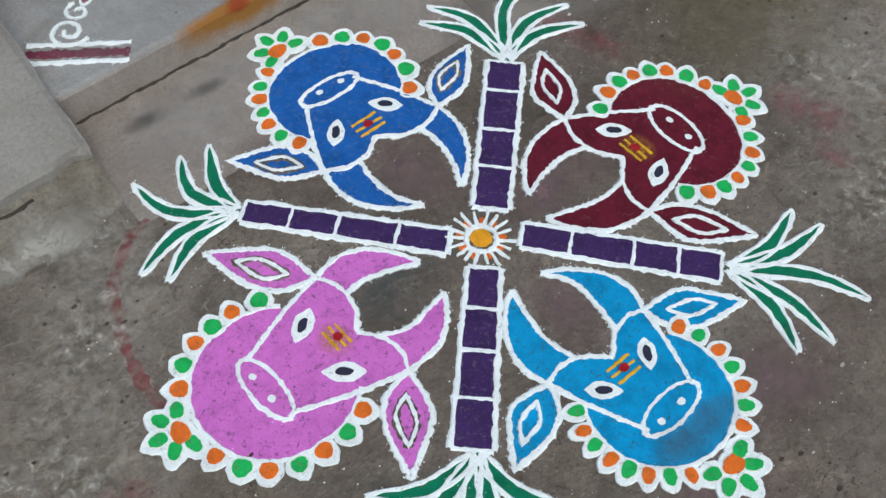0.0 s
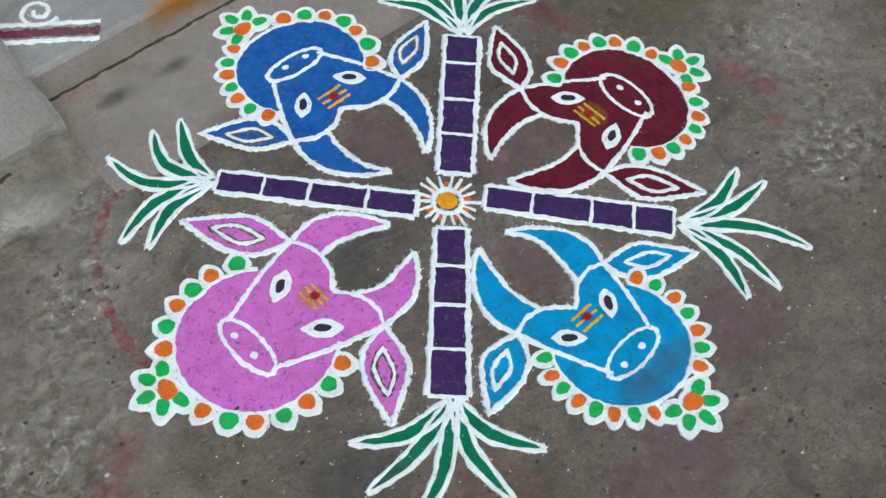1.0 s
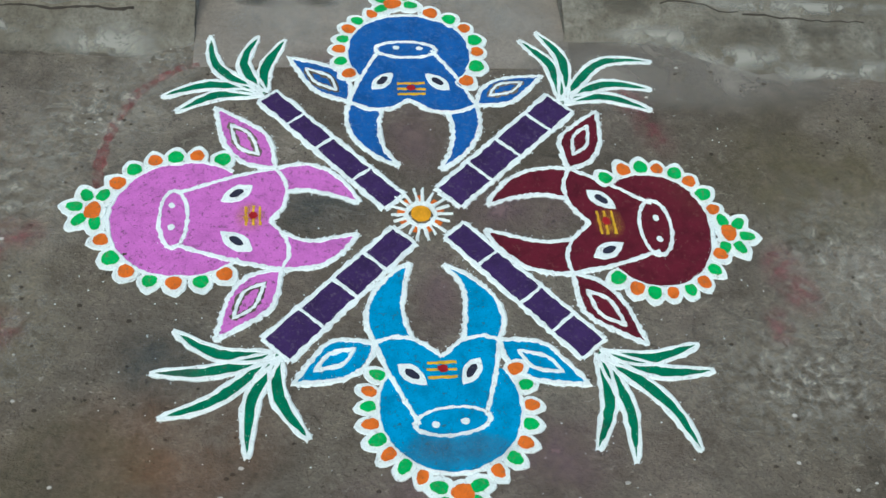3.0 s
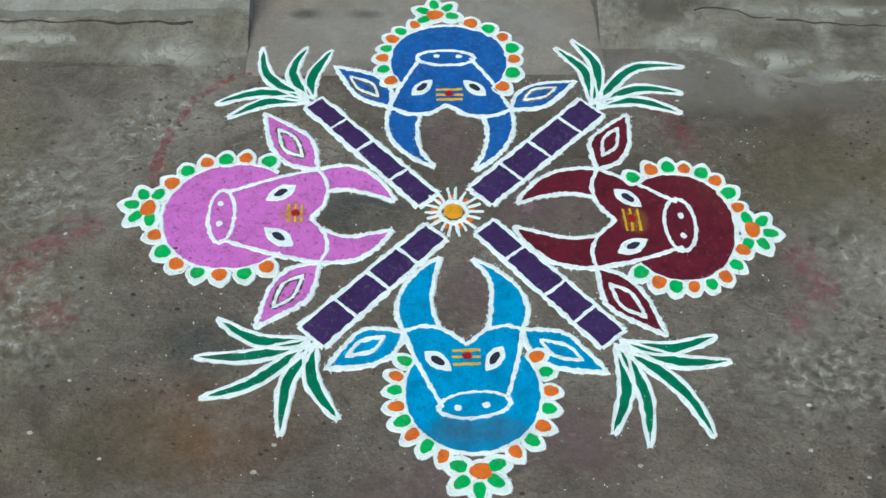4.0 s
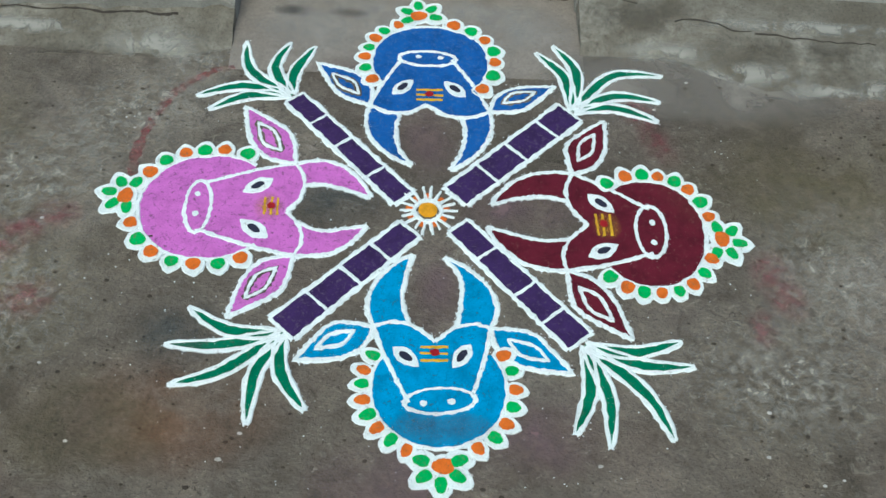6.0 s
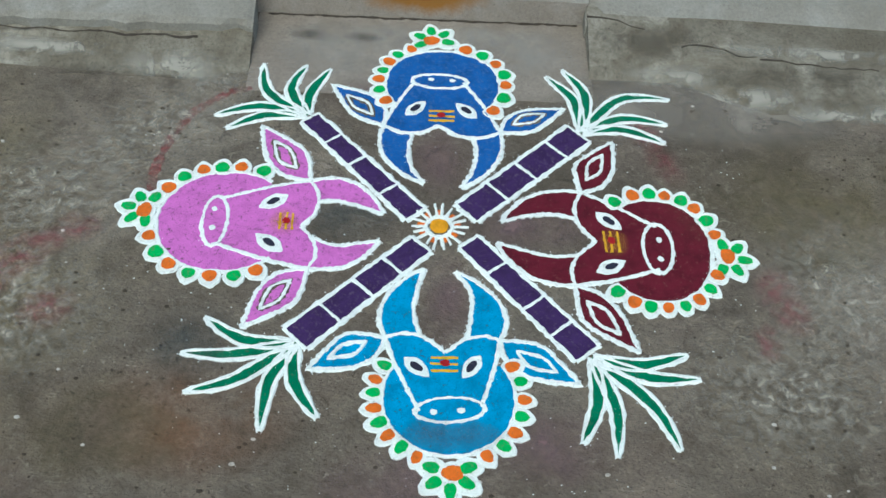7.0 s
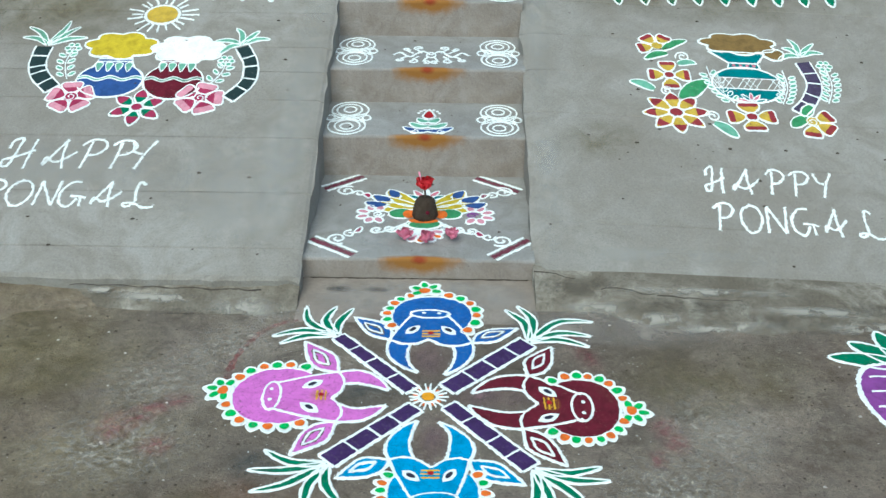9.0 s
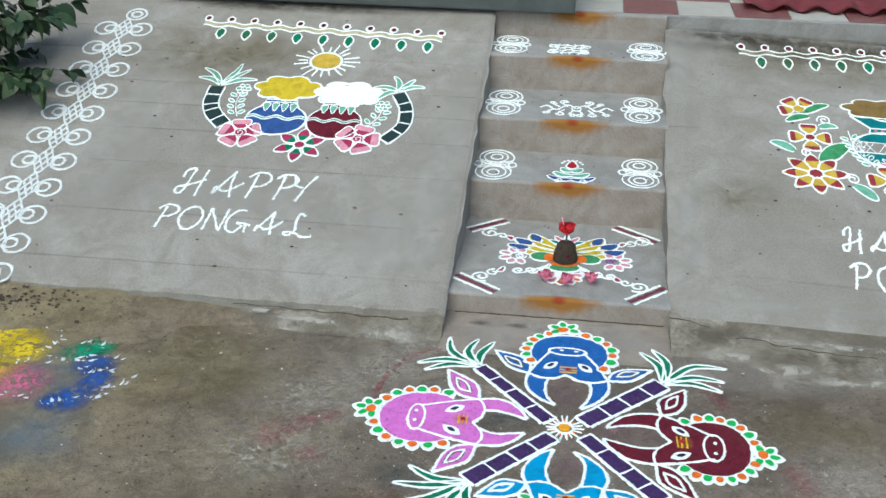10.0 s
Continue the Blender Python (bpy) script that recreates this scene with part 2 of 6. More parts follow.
LEAF = leaf_material()
STEM = plain("shrub_stem", [(0.3, (0.07, 0.055, 0.035)), (0.7, (0.13, 0.10, 0.07))], 30, 0.8)
MUD = plain("dark_cow_dung", [(0.3, (0.030, 0.022, 0.016)), (0.7, (0.062, 0.046, 0.034))], 45, 0.85, 0.2, 0, 0.7)
PETALRED = plain("red_petal", [(0.3, (0.62, 0.012, 0.025)), (0.7, (0.85, 0.05, 0.07))], 60, 0.55)
PETALPINK = plain("pink_petal", [(0.3, (0.84, 0.20, 0.36)), (0.7, (0.92, 0.40, 0.54))], 60, 0.6)
METAL = plain("dark_green_paint", [(0.3, (0.055, 0.066, 0.066)), (0.7, (0.085, 0.098, 0.097))], 9, 0.42, 0.5)
TILERED = plain("red_floor_tile", [(0.3, (0.13, 0.048, 0.045)), (0.7, (0.18, 0.07, 0.064))], 14, 0.5)
TILECREAM = plain("cream_floor_tile", [(0.3, (0.32, 0.315, 0.285)), (0.7, (0.39, 0.385, 0.35))], 12, 0.5)
CLOTH = plain("red_sheet", [(0.3, (0.26, 0.045, 0.06)), (0.7, (0.35, 0.075, 0.09))], 18, 0.6)
WALLMAT = plain("house_wall", [(0.3, (0.42, 0.40, 0.36)), (0.7, (0.5, 0.48, 0.44))], 3, 0.9)
CRACK_SHADE = plain("crack_and_shade", [(0.3, (0.035, 0.030, 0.026)), (0.7, (0.07, 0.06, 0.05))], 40, 1.0, 0.1)
CHIP = plain("pale_chip", [(0.3, (0.30, 0.28, 0.25)), (0.7, (0.55, 0.53, 0.50))], 60, 0.9)
DIRT = plain("dark_dirt", [(0.3, (0.035, 0.030, 0.025)), (0.7, (0.08, 0.065, 0.05))], 60, 1.0, 0.1)

# ---- building helpers ----
STAIR_L, STAIR_R = -0.510, 0.388
NOSES = [(0.752, 0.090), (1.493, 0.286), (1.879, 0.455), (2.335, 0.637), (2.690, 0.775)]


def ground_z(x, y):
    return 0.0


def left_z(x, y):
    return 0.080 + 0.335 * (y - 0.63)


def right_z(x, y):
    return 0.075 + 0.330 * (y - 0.75) - 0.04 * (min(x, 2.3) - 0.4)


def level(z):
    return lambda x, y: z


def lerp(p, q, t):
    return (p[0] + (q[0] - p[0]) * t, p[1] + (q[1] - p[1]) * t)


def smooth(pts, closed=False, step=0.006):
    """A soft curve through the points, cut into short even steps."""
    n, out = len(pts), []
    for i in range(n if closed else n - 1):
        p1, p2 = pts[i], pts[(i + 1) % n]
        p0 = pts[i - 1] if closed or i else p1
        p3 = pts[(i + 2) % n] if closed or i + 2 < n else p2
        k = max(2, int(math.dist(p1, p2) / step))
        for j in range(k):
            t = j / k
            out.append(tuple(0.5 * (2 * b + (c - a) * t + (2 * a - 5 * b + 4 * c - d) * t * t + (3 * b - a - 3 * c + d) * t ** 3) for a, b, c, d in zip(p0, p1, p2, p3)))
    if not closed:
        out.append(tuple(pts[-1]))
    return out


def straight(pts, step=0.008):
    out = []
    for p, q in zip(pts, pts[1:]):
        k = max(1, int(math.dist(p, q) / step))
        out += [lerp(p, q, j / k) for j in range(k)]
    return out + [tuple(pts[-1])]


def oval(cx, cy, rx, ry, turn=0, a0=0, a1=360, n=None):
    n = n or max(10, int(max(rx, ry) * 6.3 / 0.008))
    c, s = math.cos(radians(turn)), math.sin(radians(turn))
    full = abs(a1 - a0) >= 360
    out = []
    for i in range(n if full else n + 1):
        a = radians(a0 + (a1 - a0) * i / n)
        u, v = rx * math.cos(a), ry * math.sin(a)
        out.append((cx + u * c - v * s, cy + u * s + v * c))
    return out


class Sketch:
    """Powder laid on a surface: flat fills and heaped lines, gathered into one mesh."""

    def __init__(self, surf, origin=(0, 0), flip=False):
        self.v, self.f, self.surf, self.o = [], [], surf, origin
        self.flip = flip

    def put(self, x, y, h):
        if self.flip:
            self.v.append((x - self.o[0], self.o[1] - y, h))
        else:
            self.v.append((x - self.o[0], y - self.o[1], self.surf(x, y) - self.surf(*self.o) + h))
        return len(self.v) - 1

    def fill(self, pts, lift=0.0022, rag=0.0012, inset=0.0):
        ids = []
        if inset:
            mx, my = sum(p[0] for p in pts) / len(pts), sum(p[1] for p in pts) / len(pts)
            k = 1 - inset / (sum(math.dist(p, (mx, my)) for p in pts) / len(pts))
            pts = [(mx + (x - mx) * k, my + (y - my) * k) for x, y in pts]
        lift += random.uniform(0.0, 0.0009)
        clean = [p for i, p in enumerate(pts) if math.dist(p, pts[i - 1]) > 0.0006]
        for x, y in clean:
            ids.append(self.put(x + random.uniform(-rag, rag), y + random.uniform(-rag, rag), lift))
        self.f.append(ids)
        return self

    def line(self, pts, w=0.013, h=0.0046, closed=False, rag=0.42, taper=(1, 1)):
        n, rows = len(pts), []
        seed = random.uniform(0, 50)
        h *= random.uniform(0.84, 1.18)
        for i, (x, y) in enumerate(pts):
            p = pts[i - 1] if i or closed else pts[0]
            q = pts[(i + 1) % n] if i + 1 < n or closed else pts[-1]
            dx, dy = q[0] - p[0], q[1] - p[1]
            d = math.hypot(dx, dy) or 1
            nx, ny = -dy / d, dx / d
            t = i / max(1, n - 1)
            k = taper[0] + (taper[1] - taper[0]) * t
            k *= 1 + 0.10 * math.sin(seed + i * 0.61) * math.sin(seed * 2 + i * 0.23)
            r1, r2 = (w / 2 * k * (1 + random.uniform(-rag, rag)) for _ in "ab")
            row = [self.put(x + nx * r1, y + ny * r1, 0.0004), self.put(x + nx * r1 * 0.55, y + ny * r1 * 0.55, h * 0.85),
                   self.put(x - nx * r2 * 0.55, y - ny * r2 * 0.55, h * 0.85), self.put(x - nx * r2, y - ny * r2, 0.0004)]
            rows.append(row)
            if w >= 0.0085 and h > 0.0025:
                for r, sd in ((r1, 1), (r2, -1)):
                    if random.random() < 0.75:
                        e, g = r * random.uniform(0.90, 1.28) * sd, random.uniform(0.0010, 0.0024)
                        gx, gy, ga = x + nx * e + random.uniform(-0.003, 0.003), y + ny * e + random.uniform(-0.003, 0.003), random.uniform(0, 6)
                        self.f.append([self.put(gx + g * math.cos(ga + q), gy + g * math.sin(ga + q), hh) for q, hh in ((0, 0.0012), (2.1, 0.0012), (4.2, 0.0028))])
        for i in range(n if closed else n - 1):
            a, b = rows[i], rows[(i + 1) % n]
            for j in range(3):
                self.f.append([a[j], a[j + 1], b[j + 1], b[j]])
        return self

    def mesh(self, name):
        me = bpy.data.meshes.new(name)
        me.from_pydata(self.v, [], self.f)
        bm = bmesh.new()
        bm.from_mesh(me)
        bmesh.ops.triangulate(bm, faces=[f for f in bm.faces if len(f.verts) > 4])
        bm.normal_update()
        down = [f for f in bm.faces if f.normal.z < 0]
        if down:
            bmesh.ops.reverse_faces(bm, faces=down)
        bm.to_mesh(me)
        bm.free()
        return me


def thing(name, at, label, category, group="", rz=0):
    e = new(name)
    e.empty_display_size = 0.05
    e.matrix_world = pose(*at, 0, 0, rz)
    return tagged(e, label, category, group)


def part(name, data, material, parent, label=""):
    """One mesh under a thing or a part; data: a Sketch, a bmesh or a mesh."""
    if isinstance(data, Sketch):
        me = data.mesh(name)
    elif isinstance(data, bmesh.types.BMesh):
        me = bpy.data.meshes.new(name)
        data.to_mesh(me)
        data.free()
    else:
        me = data
    if material and not me.materials:
        me.materials.append(material)
    ob = new(name, me)
    ob.parent = parent
    return tagged(ob, label)


def solid(name, bm, material, at=(0, 0, 0), label="", category="", kind="", rz=0):
    me = bpy.data.meshes.new(name)
    bm.to_mesh(me)
    bm.free()
    me.materials.append(material)
    ob = new(name, me)
    ob.matrix_world = pose(*at, 0, 0, rz)
    return tagged(ob, label, category, "", kind)


def box(bm, x0, x1, y0, y1, z0, z1, bevel=0.0, seg=2):
    m = Matrix.LocRotScale(((x0 + x1) / 2, (y0 + y1) / 2, (z0 + z1) / 2), None, (x1 - x0, y1 - y0, z1 - z0))
    made = bmesh.ops.create_cube(bm, size=1, matrix=m)["verts"]
    if bevel:
        edges = list({e for v in made for e in v.link_edges})
        bmesh.ops.bevel(bm, geom=edges, offset=bevel, segments=seg, affect="EDGES", profile=0.6)
    return made


# ---- ground, ramps, stairs, porch ----
def ground():
    bm = bmesh.new()
    bmesh.ops.create_grid(bm, x_segments=40, y_segments=40, size=150)
    return solid("ground", bm, GROUND_MAT, (0, 0, 0), "brown trodden earth and cement ground with powder stains", "ground", "structure")


ground()


def sheet(name, xs, ys, top, material, label, thick=0.25, rag=0.0):
    """A slab with a shaped top, worn edges and closed sides."""
    bm = bmesh.new()
    up, dn = [], []
    for j, y in enumerate(ys):
        ru, rd = [], []
        for i, x in enumerate(xs):
            ex = rag * (noise.noise((x * 3, y * 9, 1.0)) * 1.2 + noise.noise((x * 9, y * 31, 4.0)) * 0.6)
            px = x + (ex if i in (0, len(xs) - 1) else 0)
            py = y + (1.6 * rag * noise.noise((x * 4.0, 7.0, 2.0)) + rag * noise.noise((x * 17.0, 7.0, 9.0)) if j == 0 else 0)
            ru.append(bm.verts.new((px, py, top(x, y, i, j))))
            rd.append(bm.verts.new((px, py, top(x, y, i, j) - thick)))
        up.append(ru)
        dn.append(rd)
    w, h = len(xs) - 1, len(ys) - 1
    for j in range(h):
        for i in range(w):
            bm.faces.new((up[j][i], up[j][i + 1], up[j + 1][i + 1], up[j + 1][i]))
            bm.faces.new((dn[j][i], dn[j + 1][i], dn[j + 1][i + 1], dn[j][i + 1]))
        for a, b in ((up[j][0], up[j + 1][0]), (up[j + 1][w], up[j][w])):
            k = (dn[j][0], dn[j + 1][0]) if a is up[j][0] else (dn[j + 1][w], dn[j][w])
            bm.faces.new((a, b, k[1], k[0]))
    for i in range(w):
        bm.faces.new((up[0][i + 1], up[0][i], dn[0][i], dn[0][i + 1]))
        bm.faces.new((up[h][i], up[h][i + 1], dn[h][i + 1], dn[h][i]))
    bmesh.ops.recalc_face_normals(bm, faces=bm.faces)
    return solid(name, bm, material, (0, 0, 0), label, "ramp", "structure")


def spread(a, b, step):
    n = max(1, round((b - a) / step))
    return [a + (b - a) * i / n for i in range(n + 1)]


def ramp_rows(y0, y1, joints):
    rows = set(spread(y0, y1, 0.06))
    for g in joints:
        rows = {r for r in rows if abs(r - g) > 0.012} | {g - 0.0042, g - 0.0017, g + 0.0017, g + 0.0042}
    return sorted(rows)


JOINTS_L = [0.76, 1.05, 1.365, 1.60, 1.785, 1.955, 2.205, 2.40]
JOINTS_R = [0.98, 1.33, 1.62, 1.90, 2.16, 2.42]


def ramp_left():
    def top(x, y, i, j):
        g = 0.0088 * max(0.25, 0.75 + 1.6 * noise.noise((x * 1.3, y * 5, 3.0))) if any(abs(y - q) < 0.002 for q in JOINTS_L) else 0.0
        edge = -0.010 if x > STAIR_L - 0.006 else (-0.003 if x > STAIR_L - 0.02 else 0)
        return left_z(x, y) - 0.0005 - g + edge - (0.012 if j == 0 else 0)

    xs = spread(-9, -3, 1.0) + spread(-2.9, -0.6, 0.05) + [-0.575, -0.55, STAIR_L - 0.018, STAIR_L - 0.005, STAIR_L]
    return sheet("ramp_left", xs, [0.612] + ramp_rows(0.625, 2.69, JOINTS_L), top, RAMP_MAT, "sloping grey cement apron with faint board lines", 0.3, 0.012)


def ramp_right():
    def top(x, y, i, j):
        g = 0.0044 * max(0.0, 0.7 + 1.8 * noise.noise((x * 1.3, y * 5, 8.0))) if any(abs(y - q) < 0.002 for q in JOINTS_R) else 0.0
        edge = -0.012 if x < STAIR_R + 0.006 else (-0.004 if x < STAIR_R + 0.03 else 0)
        return right_z(x, y) - 0.0005 - g + edge - (0.004 if j == 0 else 0)

    xs = [STAIR_R, STAIR_R + 0.005, STAIR_R + 0.028, 0.45, 0.5] + spread(0.55, 3.0, 0.05) + spread(4, 9, 1.0)
    return sheet("ramp_right", xs, [0.71, 0.73] + ramp_rows(0.745, 2.69, JOINTS_R), top, RAMP_MAT, "sloping grey cement apron, cracked along its foot", 0.3, 0.014)


ramp_left()
ramp_right()


def foot(x, y, x_near):
    """Height of the crumbling mortar below the apron: it dips under the ground along a ragged line."""
    t = (y - (0.40 if x < 0 else 0.34)) / 0.30
    worn = 0.9 * noise.noise((x * 1.9, y * 3.0, 6.0)) + 0.5 * noise.noise((x * 6, y * 9, 2.0)) + 0.25 * noise.noise((x * 19, y * 26, 3.0))
    return -0.016 + (0.082 if x < 0 else 0.050) * t + 0.011 * worn


def right_foot(x, y):
    """The worn mortar below the cracked apron; beside the landing it starts further back."""
    y0 = 0.34 + 0.15 * max(0.0, min(1.0, (0.86 - x) / 0.24))
    t = max(0.0, (y - y0) / (0.75 - y0))
    if y < y0:
        return -0.016 - 0.05 * (y0 - y)
    return foot(x, 0.34 + 0.2 * t, 0) * (1 - t) + (right_z(x, 0.75) - 0.004) * t


def fillets():
    def strip(x, y, i, j):
        fade = max(0.0, min(1.0, (x + 1.58) / 0.60))
        near = 0.022 * (1 - (-0.512 - x) / 0.14) * max(0.0, (0.60 - y) / 0.2) if x > -0.652 else 0
        return foot(x, y, 0) - near - 0.040 * (1 - fade)

    def bank(x, y, i, j):
        t = max(0.0, min(1.0, (y - 0.20) / 0.42))
        lump = 0.010 * noise.noise((x * 3, y * 4, 5.0)) + 0.008 * noise.noise((x * 11, y * 14, 2.0)) + 0.004 * noise.noise((x * 31, y * 37, 8.0))
        gone = max(0.0, min(1.0, (x + 1.80 + 0.25 * noise.noise((x * 2, y * 6, 1.0))) / 0.85))
        return -0.012 + (0.072 * t ** 1.4 + lump) * (1 - gone) - 0.022 * gone

    sheet("mortar_foot", spread(-1.60, -0.512, 0.022), spread(0.30, 0.635, 0.016), strip, MORTAR_MAT, "crumbling pale mortar strip along the apron's foot", 0.1, 0.006)
    sheet("earth_bank", spread(-6, -2.6, 0.2) + spread(-2.55, -1.06, 0.03), spread(0.18, 0.63, 0.02), bank, GROUND_MAT, "brown earth heaped against the apron's foot", 0.1, 0.006)
    xs = spread(0.392, 3.0, 0.025) + spread(3.2, 9, 0.4)

    def top(x, y, i, j):
        return right_foot(x, y)

    sheet("mortar_foot", xs, spread(0.28, 0.752, 0.02), top, MORTAR_MAT, "worn sloping mortar below the cracked apron", 0.15, 0.006)


fillets()


def landing():
    bm = bmesh.new()
    box(bm, -0.515, 0.40, 0.43, 0.76, -0.06, 0.0008, 0.0)
    return solid("landing", bm, LANDING_MAT, (0, 0, 0), "flat worn cement landing below the first step", "pavement", "structure")


landing()


def step(i):
    y, z = NOSES[i]
    back = NOSES[i + 1][0] + 0.02 if i < 4 else 2.73
    low = NOSES[i - 1][1] - 0.05 if i else -0.05
    bm = bmesh.new()
    n = 36
    prof = [(0.0, low - z), (0.0, -0.012), (0.004, -0.004), (0.013, 0.0), (back - y, 0.0), (back - y, low - z)]
    rows = []
    for k in range(n + 1):
        x = STAIR_L - 0.01 + (STAIR_R - STAIR_L + 0.02) * k / n + 0.06
        wob = 0.004 * noise.noise((x * 6, i * 3.0, 1.0)) + 0.003 * noise.noise((x * 22, i * 5.0, 2.0))
        rows.append([bm.verts.new((x, u + (wob if m in (1, 2, 3) else wob * 0.5 if m == 0 else 0), v + (wob * 0.4 if m in (2, 3) else 0))) for m, (u, v) in enumerate(prof)])
    for a, b in zip(rows, rows[1:]):
        for k in range(6):
            bm.faces.new((a[k], b[k], b[(k + 1) % 6], a[(k + 1) % 6]))
    bm.faces.new(rows[0])
    bm.faces.new(rows[-1][::-1])
    bmesh.ops.recalc_face_normals(bm, faces=bm.faces)
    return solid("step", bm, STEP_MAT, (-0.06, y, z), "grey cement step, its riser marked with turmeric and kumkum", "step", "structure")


for i in range(5):
    step(i)


def porch():
    bm = bmesh.new()
    box(bm, -9, 9, 2.715, 7.5, 0.2, 0.7715)
    floor_ob = solid("porch_floor", bm, PLAIN_STEP, (0, 0, 0), "raised porch floor laid with red and cream tiles", "floor", "structure")
    bm = bmesh.new()
    box(bm, -0.145, 0.145, -0.145, 0.145, -0.012, 0.0, 0.002, 1)
    tile = bpy.data.meshes.new("tile")
    bm.to_mesh(tile)
    bm.free()
    tile_red, tile_cream = tile, tile.copy()
    tile_red.materials.append(TILERED)
    tile_cream.materials.append(TILECREAM)
    for r in range(5):
        for c in range(-5, 12):
            ob = part("tile", tile_red if (r + c) % 2 else tile_cream, None, floor_ob)
            ob.location = (0.02 + c * 0.295, 2.90 + r * 0.295, 0.778)
    bm = bmesh.new()
    box(bm, -9, 9, 7.5, 7.7, 0, 3.2)
    solid("wall_north", bm, WALLMAT, (0, 0, 0), "plain plastered house wall", "wall", "structure")


porch()

# ---- the large floor drawing: four bull heads, four sugar canes, a sun ----
LINE = 0.0136


def frame_pts(base, tip, side, pts):
    """Template points (along, aside), in lengths of base to tip, laid out in the plane."""
    dx, dy = tip[0] - base[0], tip[1] - base[1]
    return [(base[0] + dx * s - dy * n * side, base[1] + dy * s + dx * n * side) for s, n in pts]


def outlined(parent, name, draw, shape, paint, w=LINE, lift=0.0022, closed=True, label="", line=WHITE):
    """A filled shape with a heaped white outline as its sub-part."""
    ob = part(name, draw().fill(shape, lift, 0.0014 if w > 0.0115 else 0.0008, 0.0050 if w > 0.0115 else 0.0), paint, parent, label)
    part("outline", draw().line(shape, w, closed=closed), line, ob)
    return ob


def bead(parent, draw, x, y, turn, size, paint, name="petal", wide=1.0, tip=1.25, full=1.0):
    """A white petal that points outward along turn, with a coloured core."""
    c, s = math.cos(radians(turn)), math.sin(radians(turn))
    at = lambda u, v: (x + size * (u * c - v * wide * s), y + size * (u * s + v * wide * c))
    shape = smooth([at(-0.95, -0.70), at(-0.1, -0.95), at(0.70, -0.62), at(tip, 0), at(0.70, 0.62), at(-0.1, 0.95), at(-0.95, 0.70)], True)
    ob = part(name, draw().fill(shape, 0.0026), WHITE, parent)
    part("rim", draw().line(shape, 0.0075, closed=True), WHITE, ob)
    core = smooth([at(-0.84 * full, -0.46 * full), at(-0.1, -0.66 * full), at(0.56, -0.26), at(0.56, 0.26), at(-0.1, 0.66 * full), at(-0.84 * full, 0.46 * full)], True, 0.004)
    part("core", draw().fill(core, 0.0052, 0.0010), paint, ob)


